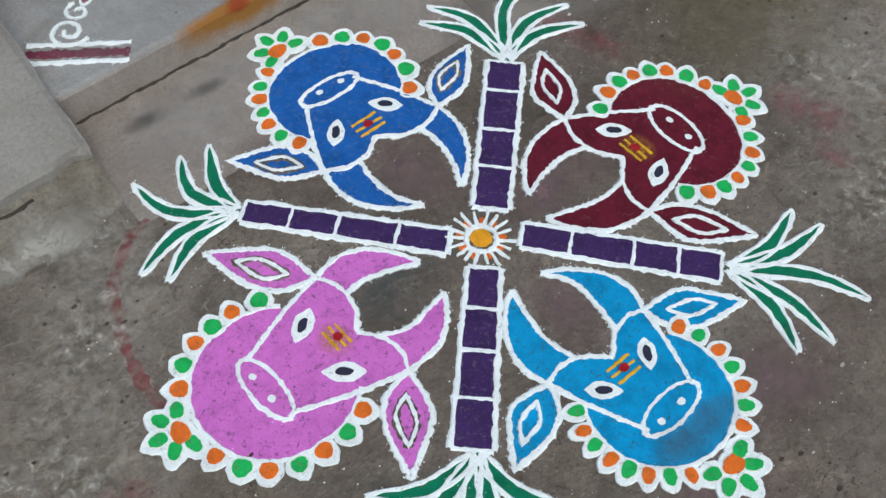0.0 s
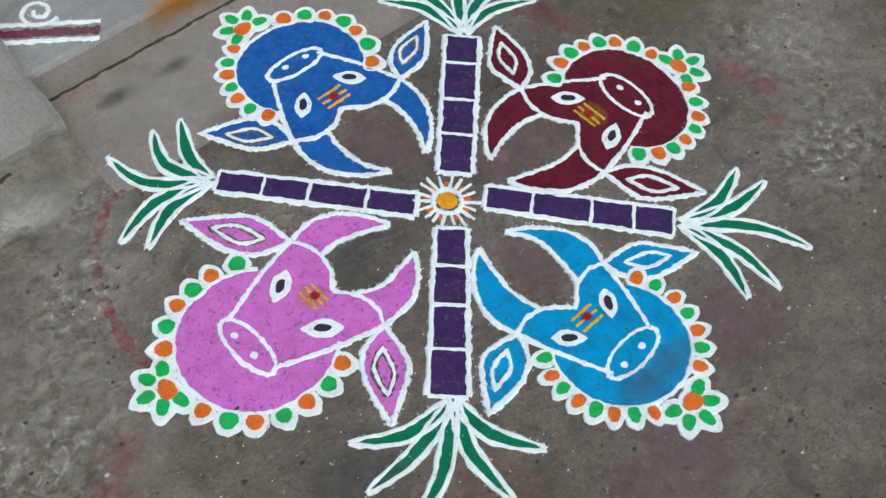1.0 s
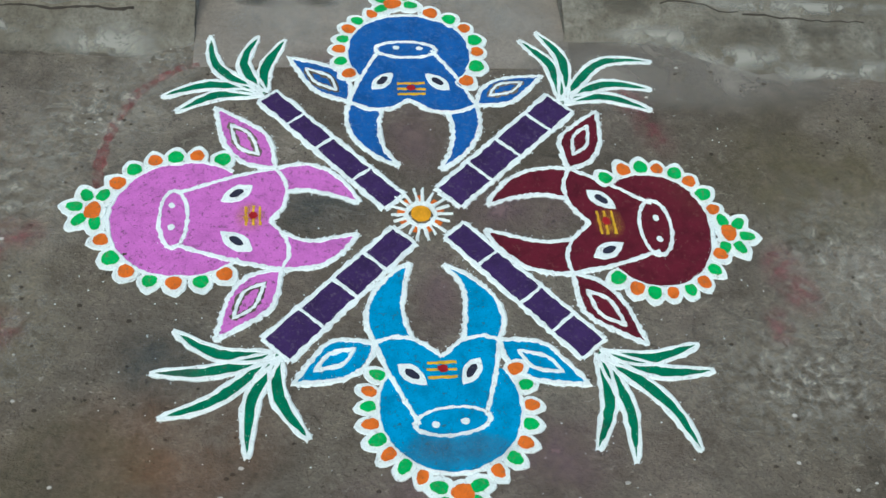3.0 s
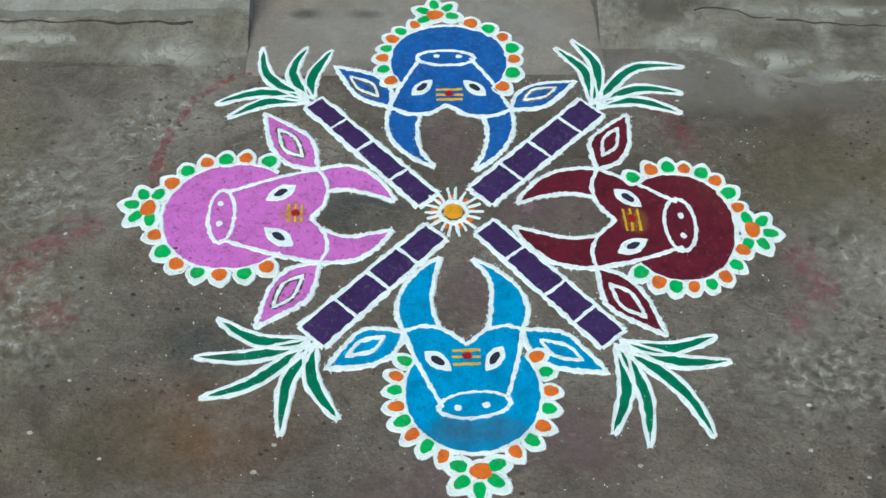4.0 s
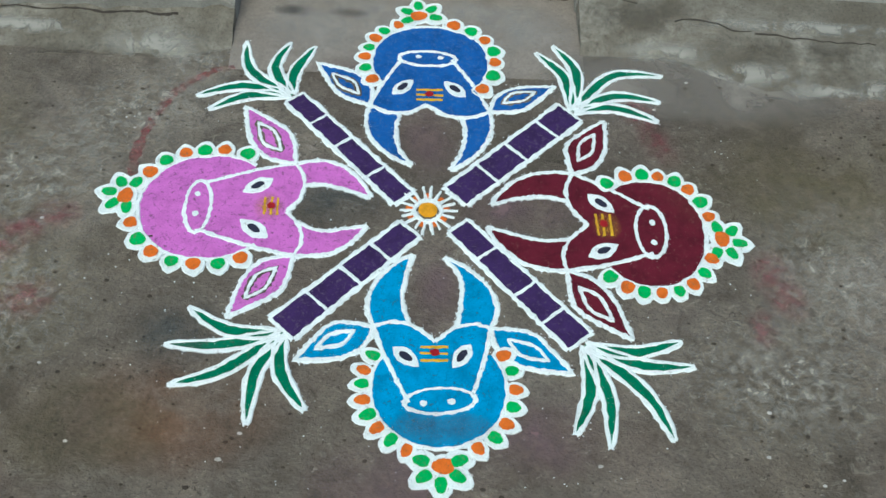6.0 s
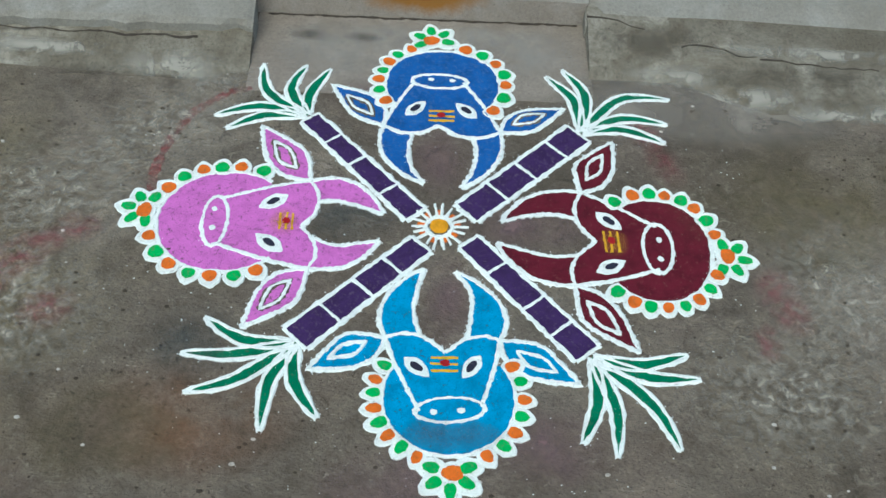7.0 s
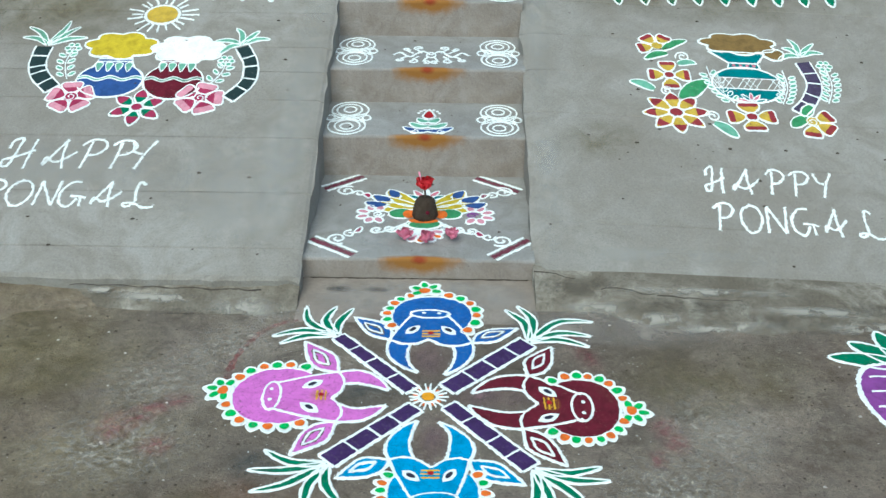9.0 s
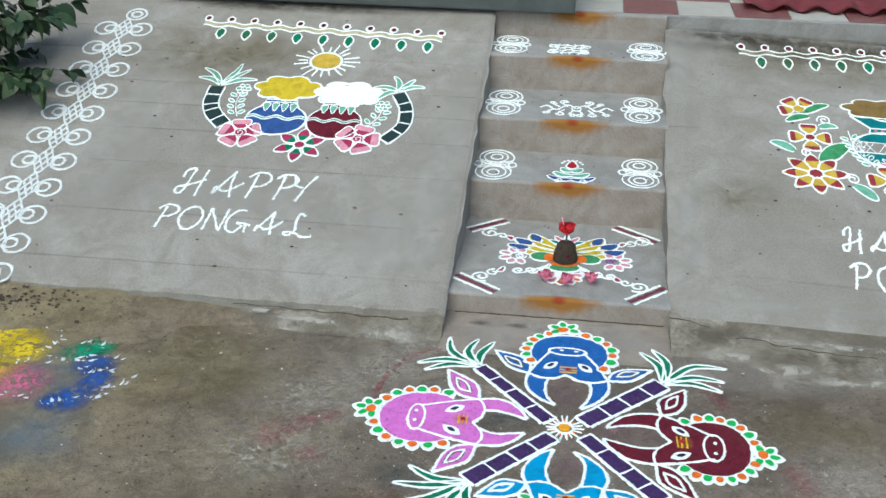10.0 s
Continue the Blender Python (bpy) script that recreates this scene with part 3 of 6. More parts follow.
def bull(turn, paint, label, notch, corners, tips, inner, horns, ears, muzzle, snout, body, bottom, reach, flower, eyes, mark, beads, bare=True):
    """A bull's head seen from the front. Points are (aside, outward) from the middle of the drawing."""
    cl, cr = corners
    hub = lerp(muzzle[0], muzzle[1], 0.5)
    c, s = math.cos(radians(turn)), math.sin(radians(turn))
    x, y = hub[0], -hub[1]
    top = thing("bull_drawing", (x * c - y * s, x * s + y * c, 0), label, "drawing", "bull heads on the ground", turn)
    draw = lambda: Sketch(ground_z, hub, True)
    # neck and hump behind the face
    el = lerp(body[0], body[1], 0.5)
    rx, ry = math.dist(*body) / 2, bottom[1] - el[1]
    lean = math.degrees(math.atan2(body[1][1] - body[0][1], body[1][0] - body[0][0]))
    cs, sn = math.cos(radians(lean)), math.sin(radians(lean))

    def rim(a, out=0.0):
        """A point on the hump's edge: an oval that spreads a little past its widest line."""
        past = max(0.0, -a if a < 90 else a - 180) / 45
        k = out + reach[2] * past
        u, v = (rx + k) * math.cos(radians(a)), (ry + k) * math.sin(radians(a))
        return (el[0] + u * cs - v * sn, el[1] + u * sn + v * cs)

    arc = [rim(reach[0] - 8 + (reach[1] - reach[0] + 16) * k / 72) for k in range(73)]
    hump = part("hump", draw().fill(arc, 0.0016, 0.0014, 0.0015), paint, top)
    part("outline", draw().line(arc, LINE * 0.80), WHITE, hump)
    # beads round the hump, a flower at its lowest point
    for n, a0, a1, odd in beads:
        gap = math.dist(rim(a0, 0.021), rim(a0 + (a1 - a0) / (n - 1), 0.021))
        for k in range(n):
            bx, by = rim(a0 + (a1 - a0) * k / (n - 1) + random.uniform(-1, 1), 0.021 + random.uniform(-0.002, 0.002))
            turn_b = math.degrees(math.atan2(by - el[1], bx - el[0])) + random.uniform(-8, 8)
            bead(top, draw, bx, by, turn_b, 0.0212 * random.uniform(0.88, 1.1), (GREEN, ORANGE)[(k + odd) % 2], "petal", max(0.85, min(1.3, gap / 0.045)), random.uniform(1.0, 1.3))
    out = math.atan2(flower[1] - el[1], flower[0] - el[0])
    for da in (-108, -56, 0, 56, 108):
        a = out + radians(da)
        bead(top, draw, flower[0] + 0.042 * math.cos(a), flower[1] + 0.042 * math.sin(a), math.degrees(a), 0.0250, GREEN, "flower_petal", 0.95, 1.2, 0.80)
    bead(top, draw, flower[0], flower[1], math.degrees(out) + 90, 0.0285, ORANGE, "flower_heart", 0.90, 1.0)
    # face
    def crown(p, q):
        k = math.dist(p, q) / 0.133
        return [p, (lerp(p, q, 0.31)[0], lerp(p, q, 0.31)[1] - 0.023 * k), (lerp(p, q, 0.67)[0], lerp(p, q, 0.67)[1] - 0.024 * k), q]
    left, right = smooth(crown(cl, notch)), smooth(crown(cr, notch))
    ml, mr = lerp(muzzle[0], muzzle[1], 0.07), lerp(muzzle[1], muzzle[0], 0.07)
    side_l = smooth([cl, (lerp(cl, ml, 0.45)[0] - 0.006, lerp(cl, ml, 0.45)[1]), ml])
    side_r = smooth([cr, (lerp(cr, mr, 0.45)[0] + 0.006, lerp(cr, mr, 0.45)[1]), mr])
    face = part("face", draw().fill(left + right[::-1] + side_r + side_l[::-1], 0.0024, 0.0012, 0.0035), paint, top)
    for q in (left, right, side_l, side_r):
        part("outline", draw().line(q, LINE), WHITE, face)
    # muzzle with two nostrils
    mrx = math.dist(*muzzle) / 2
    mt = math.degrees(math.atan2(muzzle[1][1] - muzzle[0][1], muzzle[1][0] - muzzle[0][0]))
    mz = outlined(top, "muzzle", draw, oval(*hub, mrx, snout, mt), paint, LINE * 0.95, 0.0032)
    for t in (0.27, 0.66):
        q = lerp(muzzle[0], muzzle[1], t)
        part("nostril", draw().fill(oval(q[0], q[1] + 0.004, 0.0085, 0.0075, n=9), 0.0045), WHITE, mz)
    # horns and ears
    for k, corner, crest, tip, fr, (wide, n1, n2) in ((-1, cl, left, tips[0], inner[0], horns[0]), (1, cr, right, tips[1], inner[1], horns[1])):
        root = crest[int((len(crest) - 1) * fr)]
        base = lerp(corner, root, 0.5)
        outer = smooth([corner] + frame_pts(base, tip, k, [(0.13, 0.92 * wide), (0.44, wide), (0.77, 0.60 * wide)]) + [tip])
        innr = smooth([tip] + frame_pts(base, tip, k, [(0.68, n2), (0.35, n1)]) + [root])
        horn = part("horn", draw().fill(outer + innr[1:], 0.0019, 0.0014, 0.0040), paint, top)
        part("outline", draw().line(outer, LINE), WHITE, horn)
        part("outline", draw().line(innr, LINE), WHITE, horn)
    for k, corner, (tip, up, dn, off) in ((-1, cl, ears[0]), (1, cr, ears[1])):
        shape = smooth([corner] + frame_pts(corner, tip, -k, [(0.24, -0.98 * up), (0.56, -up)]) + [tip], False) + \
            smooth([tip] + frame_pts(corner, tip, -k, [(0.74, dn * 0.55), (0.38, dn)]) + [corner])[1:-1]
        ear = outlined(top, "ear", draw, shape, paint, LINE, 0.0020)
        slit = smooth(frame_pts(corner, tip, -k, [(0.23, off), (0.44, off - 0.095), (0.72, off * 0.6)])) + smooth(frame_pts(corner, tip, -k, [(0.72, off * 0.6), (0.50, off + 0.085), (0.23, off)]))[1:-1]
        if bare:
            part("gap", draw().line(slit, 0.021, 0.0042, closed=True), GROUND_MAT, ear)
        part("slit", draw().line(slit, 0.0105, 0.0068, closed=True), WHITE, ear)
    # eyes: white almond with a dark pupil
    for (ex, ey), (dx, dy) in eyes:
        p, q = (ex - dx, ey - dy), (ex + dx, ey + dy)
        almond = smooth([p] + frame_pts(p, q, 1, [(0.3, 0.21), (0.65, 0.2)]) + [q]) + smooth([q] + frame_pts(p, q, 1, [(0.68, -0.2), (0.3, -0.22)]) + [p])[1:-1]
        eye = part("eye", draw().fill(almond, 0.0034, 0.0008), WHITE, top)
        part("outline", draw().line(almond, 0.0085, closed=True), WHITE, eye)
        part("pupil", draw().fill(oval(ex, ey, 0.0175, 0.0088, math.degrees(math.atan2(dy, dx)), n=12), 0.0050), DARK, eye)
    # forehead mark: three yellow bars and a red dot
    (mx, my), (bw, gap) = mark
    fm = part("forehead_mark", draw().line(straight([(mx - bw, my), (mx + bw, my)], 0.006), 0.0085, 0.0055, rag=0.4), YELLOW, top)
    for d in (-1, 1):
        part("bar", draw().line(straight([(mx - bw * 0.95, my + d * gap + 0.002), (mx + bw, my + d * gap)], 0.006), 0.0085, 0.0055, rag=0.4), YELLOW, fm)
    part("dot", draw().fill(oval(mx + 0.002, my, 0.011, 0.009, n=9), 0.0075, 0.002), RED, fm)
    return top


bull(0, CYAN, "cyan powder bull head with white outlines on the ground", (0.019, 0.381), ((-0.113, 0.345), (0.137, 0.343)), ((-0.033, 0.149), (0.038, 0.155)), (0.55, 0.58), ((0.33, -0.03, 0.005), (0.345, -0.02, 0.08)),
     (((-0.274, 0.434), 0.20, 0.25, 0.04), ((0.307, 0.451), 0.21, 0.19, -0.015)), ((-0.044, 0.531), (0.103, 0.517)), 0.029, ((-0.114, 0.496), (0.168, 0.501)), (0.028, 0.633), (-33, 209, 0.006), (0.031, 0.672),
     (((-0.043, 0.420), (0.026, 0.022)), ((0.075, 0.415), (-0.018, 0.028))), ((0.016, 0.410), (0.030, 0.0165)), ((8, 209, 113, 0), (7, -34, 60, 1)), False)
bull(-90, PINK, "pink powder bull head with white outlines on the ground", (0.036, 0.326), ((-0.113, 0.316), (0.162, 0.300)), ((-0.013, 0.133), (0.069, 0.140)), (0.44, 0.72), ((0.345, -0.04, 0.0), (0.35, -0.06, -0.01)),
     (((-0.296, 0.454), 0.20, 0.18, -0.03), ((0.331, 0.428), 0.20, 0.19, -0.025)), ((-0.050, 0.532), (0.104, 0.526)), 0.029, ((-0.128, 0.533), (0.178, 0.510)), (0.036, 0.665), (-40, 220, 0.022), (-0.001, 0.697),
     (((-0.040, 0.399), (0.021, 0.031)), ((0.089, 0.395), (-0.025, 0.032))), ((0.021, 0.361), (0.027, 0.0145)), ((6, 214, 129, 0), (7, -33, 75, 1)))
bull(180, BLUE, "dark blue powder bull head with white outlines on the ground", (0.008, 0.323), ((-0.150, 0.306), (0.148, 0.316)), ((-0.050, 0.106), (0.039, 0.117)), (0.44, 0.58), ((0.265, -0.02, 0.035), (0.315, -0.02, 0.06)),
     (((-0.316, 0.403), 0.20, 0.17, -0.045), ((0.289, 0.461), 0.24, 0.15, -0.02)), ((-0.067, 0.489), (0.081, 0.492)), 0.027, ((-0.149, 0.500), (0.147, 0.503)), (-0.005, 0.614), (-40, 227, 0.030), (0.027, 0.654),
     (((-0.063, 0.381), (0.026, 0.025)), ((0.068, 0.383), (-0.024, 0.026))), ((0.000, 0.357), (0.034, 0.0175)), ((7, 226, 112, 1), (7, -38, 58, 1)))
bull(90, MAROON, "maroon powder bull head with white outlines on the ground", (-0.049, 0.371), ((-0.182, 0.314), (0.107, 0.345)), ((-0.063, 0.135), (0.003, 0.145)), (0.62, 0.54), ((0.315, -0.07, -0.02), (0.31, -0.05, 0.01)),
     (((-0.361, 0.444), 0.145, 0.22, 0.04), ((0.286, 0.435), 0.185, 0.24, 0.03)), ((-0.137, 0.513), (0.013, 0.518)), 0.035, ((-0.221, 0.510), (0.090, 0.540)), (-0.060, 0.643), (-43, 221, 0.020), (-0.086, 0.677),
     (((-0.124, 0.400), (0.018, 0.033)), ((0.017, 0.405), (-0.025, 0.027))), ((-0.049, 0.406), (0.033, 0.016)), ((8, 222, 111, 0), (8, -46, 69, 0)), False)


def blade(parent, draw, base, tip, bend, width=0.030, w=0.0095, paint=LEAFGREEN, line=WHITE, pale=False):
    mid = (lerp(base, tip, 0.5)[0] + bend[0], lerp(base, tip, 0.5)[1] + bend[1])
    spine = smooth([base, mid, tip], False, 0.012 if width > 0.02 else 0.008)
    n = len(spine)
    l, r = [], []
    for i, p in enumerate(spine):
        a, b = spine[max(0, i - 1)], spine[min(n - 1, i + 1)]
        d = math.dist(a, b) or 1
        t = i / (n - 1)
        k = width / 2 * (math.sin(math.pi * min(1, t * 0.9 + 0.1)) ** 0.75) if i < n - 1 else 0
        l.append((p[0] - (b[1] - a[1]) / d * k, p[1] + (b[0] - a[0]) / d * k))
        r.append((p[0] + (b[1] - a[1]) / d * k, p[1] - (b[0] - a[0]) / d * k))
    ob = part("leaf", draw().fill(l + r[::-1], 0.0019, 0.0006), paint, parent)
    part("outline", draw().line(l, w, 0.0042), line, ob)
    part("outline", draw().line(r, w, 0.0042), line, ob)


def cane(inner, outer, w0, w1, cuts, base, leaves, tall=1.0):
    mid = lerp(inner, outer, 0.5)
    top = thing("sugar_cane_drawing", (*mid, 0), "purple jointed sugar cane with dark green leaves, drawn in powder", "drawing", "sugar canes on the ground")
    draw = lambda: Sketch(ground_z, mid)
    d = math.dist(inner, outer)
    ux, uy = (outer[0] - inner[0]) / d, (outer[1] - inner[1]) / d

    def edge(t, s):
        k = (w0 + (w1 - w0) * t) / 2 * s
        p = lerp(inner, outer, t)
        return (p[0] - uy * k, p[1] + ux * k)

    marks = [0.0, *cuts, 1.0]
    for a, b in zip(marks, marks[1:]):
        seg = part("segment", draw().fill(straight([edge(a, 1), edge(b, 1), edge(b, -1), edge(a, -1)], 0.02), 0.0020), PURPLE, top)
        part("joint_line", draw().line(straight([edge(b, 1), edge(b, -1)], 0.008), 0.0105), WHITE, seg)
    part("outline", draw().line(straight([edge(0, 1), edge(1, 1)], 0.01), LINE), WHITE, top)
    part("outline", draw().line(straight([edge(0, -1), edge(1, -1)], 0.01), LINE), WHITE, top)
    part("outline", draw().line(straight([edge(0, 1), edge(0, -1)], 0.008), LINE), WHITE, top)
    for tip, bend in leaves:
        blade(top, draw, base, tip, bend, 0.029, 0.0108)
    return top


cane((-0.041, -0.076), (-0.309, -0.357), 0.066, 0.078, (0.243, 0.48, 0.738), (-0.306, -0.368),
     [((-0.511, -0.308), (-0.012, -0.025)), ((-0.549, -0.403), (-0.003, -0.016)), ((-0.528, -0.502), (-0.004, -0.028)), ((-0.358, -0.590), (-0.022, 0.006)), ((-0.244, -0.555), (-0.026, -0.003))])
cane((-0.057, 0.015), (-0.338, 0.334), 0.062, 0.055, (0.25, 0.54, 0.77), (-0.345, 0.342),
     [((-0.478, 0.534), (-0.042, -0.014)), ((-0.362, 0.535), (-0.042, 0.0)), ((-0.299, 0.523), (-0.022, -0.006)), ((-0.581, 0.330), (-0.008, 0.033)), ((-0.546, 0.284), (-0.008, 0.023))])
cane((0.062, 0.026), (0.352, 0.312), 0.076, 0.081, (0.265, 0.515, 0.79), (0.360, 0.318),
     [((0.276, 0.527), (0.026, 0.018)), ((0.322, 0.557), (0.036, 0.020)), ((0.603, 0.455), (-0.013, 0.062)), ((0.586, 0.359), (-0.003, 0.037)), ((0.574, 0.290), (-0.003, 0.030))])
cane((0.069, -0.062), (0.329, -0.370), 0.060, 0.072, (0.25, 0.565, 0.788), (0.338, -0.380),
     [((0.549, -0.364), (-0.004, -0.023)), ((0.568, -0.426), (0.005, -0.023)), ((0.506, -0.604), (0.034, -0.002)), ((0.373, -0.625), (0.023, -0.004)), ((0.303, -0.595), (0.021, -0.003))])


def sun_drawing(at, surf, r, rays, paint, label, squash=1.0, w=0.008, burnt=True, reach=2.75, ring=1.28):
    top = thing("sun_drawing", (*at, surf(*at)), label, "drawing")
    draw = lambda: Sketch(surf, at)
    disc = part("disc", draw().fill(oval(*at, r, r * squash), 0.0024), paint, top)
    part("ring", draw().line(oval(*at, r * ring, r * ring * squash), w * 1.5, closed=True), WHITE, disc)
    for k in range(rays):
        a = 2 * math.pi * k / rays + random.uniform(-0.07, 0.07)
        r0, r1 = r * (ring + 0.17), r * (reach + random.uniform(-0.25, 0.35))
        p, q = [(at[0] + d * math.cos(a), at[1] + d * squash * math.sin(a)) for d in (r0, r1)]
        part("ray", draw().line(straight([p, q], 0.007), w, 0.0042, taper=(1.1, 0.8)), WHITE, top)
        if burnt and k % 2 == 0:
            a += math.pi / rays
            p, q = [(at[0] + d * math.cos(a), at[1] + d * squash * math.sin(a)) for d in (r * 1.5, r * 2.3)]
            part("flame", draw().line(straight([p, q], 0.007), w * 1.2, 0.0022, rag=0.5), ORANGE, top)
    return top


sun_drawing((-0.001, -0.019), ground_z, 0.0225, 18, SUNYELLOW, "small yellow sun with white rays at the drawing's middle", 1.0, 0.0082, True, 3.05, 1.40)


# ---- drawings on the sloping aprons ----
def frame_on(surf, at, name, label, category="drawing", group=""):
    return thing(name, (*at, surf(*at)), label, category, group), (lambda: Sketch(surf, at))


def curl(cx, cy, r, turns=1.6, start=0.0, side=1, squash=1.0):
    n = int(22 * turns)
    return [(cx + r * (1 - 0.85 * k / n) * math.cos(start + side * k * 0.29), cy + squash * r * (1 - 0.85 * k / n) * math.sin(start + side * k * 0.29)) for k in range(n + 1)]


def wavy(p, q, amp, waves, phase=0.0):
    n = max(12, int(math.dist(p, q) / 0.012))
    d = math.dist(p, q)
    nx, ny = -(q[1] - p[1]) / d, (q[0] - p[0]) / d
    return [(lerp(p, q, k / n)[0] + nx * amp * math.sin(phase + 6.283 * waves * k / n), lerp(p, q, k / n)[1] + ny * amp * math.sin(phase + 6.283 * waves * k / n)) for k in range(n + 1)]


def garland(surf, p, q, dots, drops, label, drop_paint):
    mid = lerp(p, q, 0.5)
    top, draw = frame_on(surf, mid, "garland_drawing", label)
    up, dn = wavy(p, q, 0.008, 9.5, 1.0), wavy((p[0], p[1] - 0.034), (q[0], q[1] - 0.034), 0.008, 9.5, 1.0)
    band = part("band", draw().fill(up + dn[::-1], 0.0016), powder_pale, top)
    part("outline", draw().line(up, 0.010), WHITE, band)
    part("outline", draw().line(dn, 0.010), WHITE, band)
    for k in range(dots):
        x, y = lerp(p, q, (k + 0.1) / (dots - 0.8))
        d = part("dot", draw().fill(oval(x, y + 0.032, 0.013, 0.015, n=10), 0.0026), MAROON, top)
        part("ring", draw().line(oval(x, y + 0.032, 0.019, 0.023, n=12), 0.011, closed=True), WHITE, d)
    for k in range(drops):
        x, y = lerp(p, q, (k + 0.8) / (drops + 0.3))
        y -= 0.062
        shape = smooth([(x, y + 0.012), (x + 0.021, y - 0.006), (x + 0.025, y - 0.032), (x + 0.017, y - 0.056), (x + 0.005, y - 0.078), (x - 0.013, y - 0.058), (x - 0.022, y - 0.032), (x - 0.018, y - 0.006)], True)
        outlined(top, "drop", draw, shape, drop_paint, 0.0105, 0.002)
    return top


powder_pale = powder("pale_yellow_powder", (0.46, 0.43, 0.28), 0.33, (0.28, 0.27, 0.24))
BRIGHTYELLOW = powder("bright_yellow_powder", (0.55, 0.43, 0.03), 0.28, (0.4, 0.3, 0.05))
PALEGREEN = powder("pale_green_powder", (0.16, 0.42, 0.30), 0.33, (0.4, 0.45, 0.4))
POTBLUE = powder("pot_blue_powder", (0.030, 0.085, 0.27), 0.29, (0.1, 0.11, 0.16))
BROWN = powder("brown_powder", (0.20, 0.13, 0.045), 0.28, (0.15, 0.12, 0.08))
BARRED = powder("dull_maroon_powder", (0.15, 0.030, 0.055), 0.36, (0.25, 0.22, 0.22))
DEEPRED = powder("deep_red_powder", (0.27, 0.035, 0.045), 0.30, (0.2, 0.12, 0.1))
LIGHTPINK = powder("light_pink_powder", (0.63, 0.28, 0.36), 0.33, (0.5, 0.4, 0.4))
CANESLATE = powder("slate_purple_powder", (0.062, 0.048, 0.098), 0.36, (0.14, 0.13, 0.15))
STRAW = powder("straw_yellow_powder", (0.54, 0.38, 0.055), 0.36, (0.36, 0.28, 0.12))
MIDGREEN = powder("mid_green_powder", (0.05, 0.27, 0.11), 0.36, (0.2, 0.26, 0.2))
CANEDARK = powder("dark_green_black_powder", (0.018, 0.040, 0.042), 0.33, (0.1, 0.11, 0.11))
MAGENTA = powder("magenta_powder", (0.33, 0.03, 0.09), 0.30, (0.3, 0.2, 0.2))

garland(left_z, (-2.077, 2.470), (-0.769, 2.428), 11, 9, "pale yellow garland line with green leaves, drawn on the apron", LEAFGREEN)
garland(right_z, (0.771, 2.545), (2.030, 2.620), 11, 9, "pale yellow garland line with oval green leaves, drawn on the apron", LEAFGREEN)
sun_drawing((-1.343, 2.178), left_z, 0.074, 20, STRAW, "yellow sun with white rays, drawn on the apron", 0.84, 0.0100, False, 2.08, 1.10)


def cloud(parent, draw, cx, cy, rx, ry, lobes, paint, name):
    pts = []
    for k in range(lobes * 6):
        a = 2 * math.pi * k / (lobes * 6)
        b = 1 + 0.26 * abs(math.sin(a * lobes / 2 + 0.4)) ** 0.8 - 0.17
        pts.append((cx + rx * b * math.cos(a), cy + ry * b * math.sin(a)))
    return outlined(parent, name, draw, pts, paint, 0.012, 0.0027)


def pot(surf, at, rx, ry, neck, paint, froth, froth_at, label):
    top, draw = frame_on(surf, at, "pot_drawing", label, "drawing", "cooking pots on the aprons")
    cx, cy = at
    ny = cy + ry * 1.28
    shape = oval(cx, cy, rx, ry, 0, 130, 410, 40) + [(cx + neck, ny - 0.02), (cx + neck * 0.98, ny), (cx - neck * 0.98, ny), (cx - neck, ny - 0.02)]
    belly = outlined(top, "belly", draw, shape, paint, 0.011, 0.0020)
    part("collar", draw().line(straight([(cx - neck, ny - 0.020), (cx + neck, ny - 0.016)]), 0.009), WHITE, belly)
    for k, paint2 in ((0.16, WHITE), (0.02, WHITE), (0.09, PALEGREEN)):
        part("band", draw().line(wavy((cx - rx * 0.96, cy + ry * k), (cx + rx * 0.96, cy + ry * (k + 0.02)), 0.010, 2.5), 0.012 if paint2 is PALEGREEN else 0.008, 0.0040), paint2, belly)
    for k in range(4):
        x = cx - neck * 0.85 + neck * 1.7 * k / 3
        drop = part("drop", draw().fill(smooth([(x - 0.015, ny - 0.035), (x + 0.015, ny - 0.035), (x, ny - 0.080)], True), 0.0030), PALEGREEN, belly)
        part("rim", draw().line(smooth([(x - 0.017, ny - 0.033), (x + 0.017, ny - 0.033), (x, ny - 0.086)], True), 0.007, closed=True), WHITE, drop)
    cloud(top, draw, *froth_at, 0.162, 0.090, 7, froth, "froth")
    return top


pot(left_z, (-1.495, 1.712), 0.150, 0.112, 0.080, POTBLUE, BRIGHTYELLOW, (-1.490, 1.948), "blue powder pot with yellow froth, drawn on the apron")
pot(left_z, (-1.205, 1.710), 0.134, 0.116, 0.078, MAROON, WHITE, (-1.175, 1.928), "maroon powder pot with white froth, drawn on the apron")


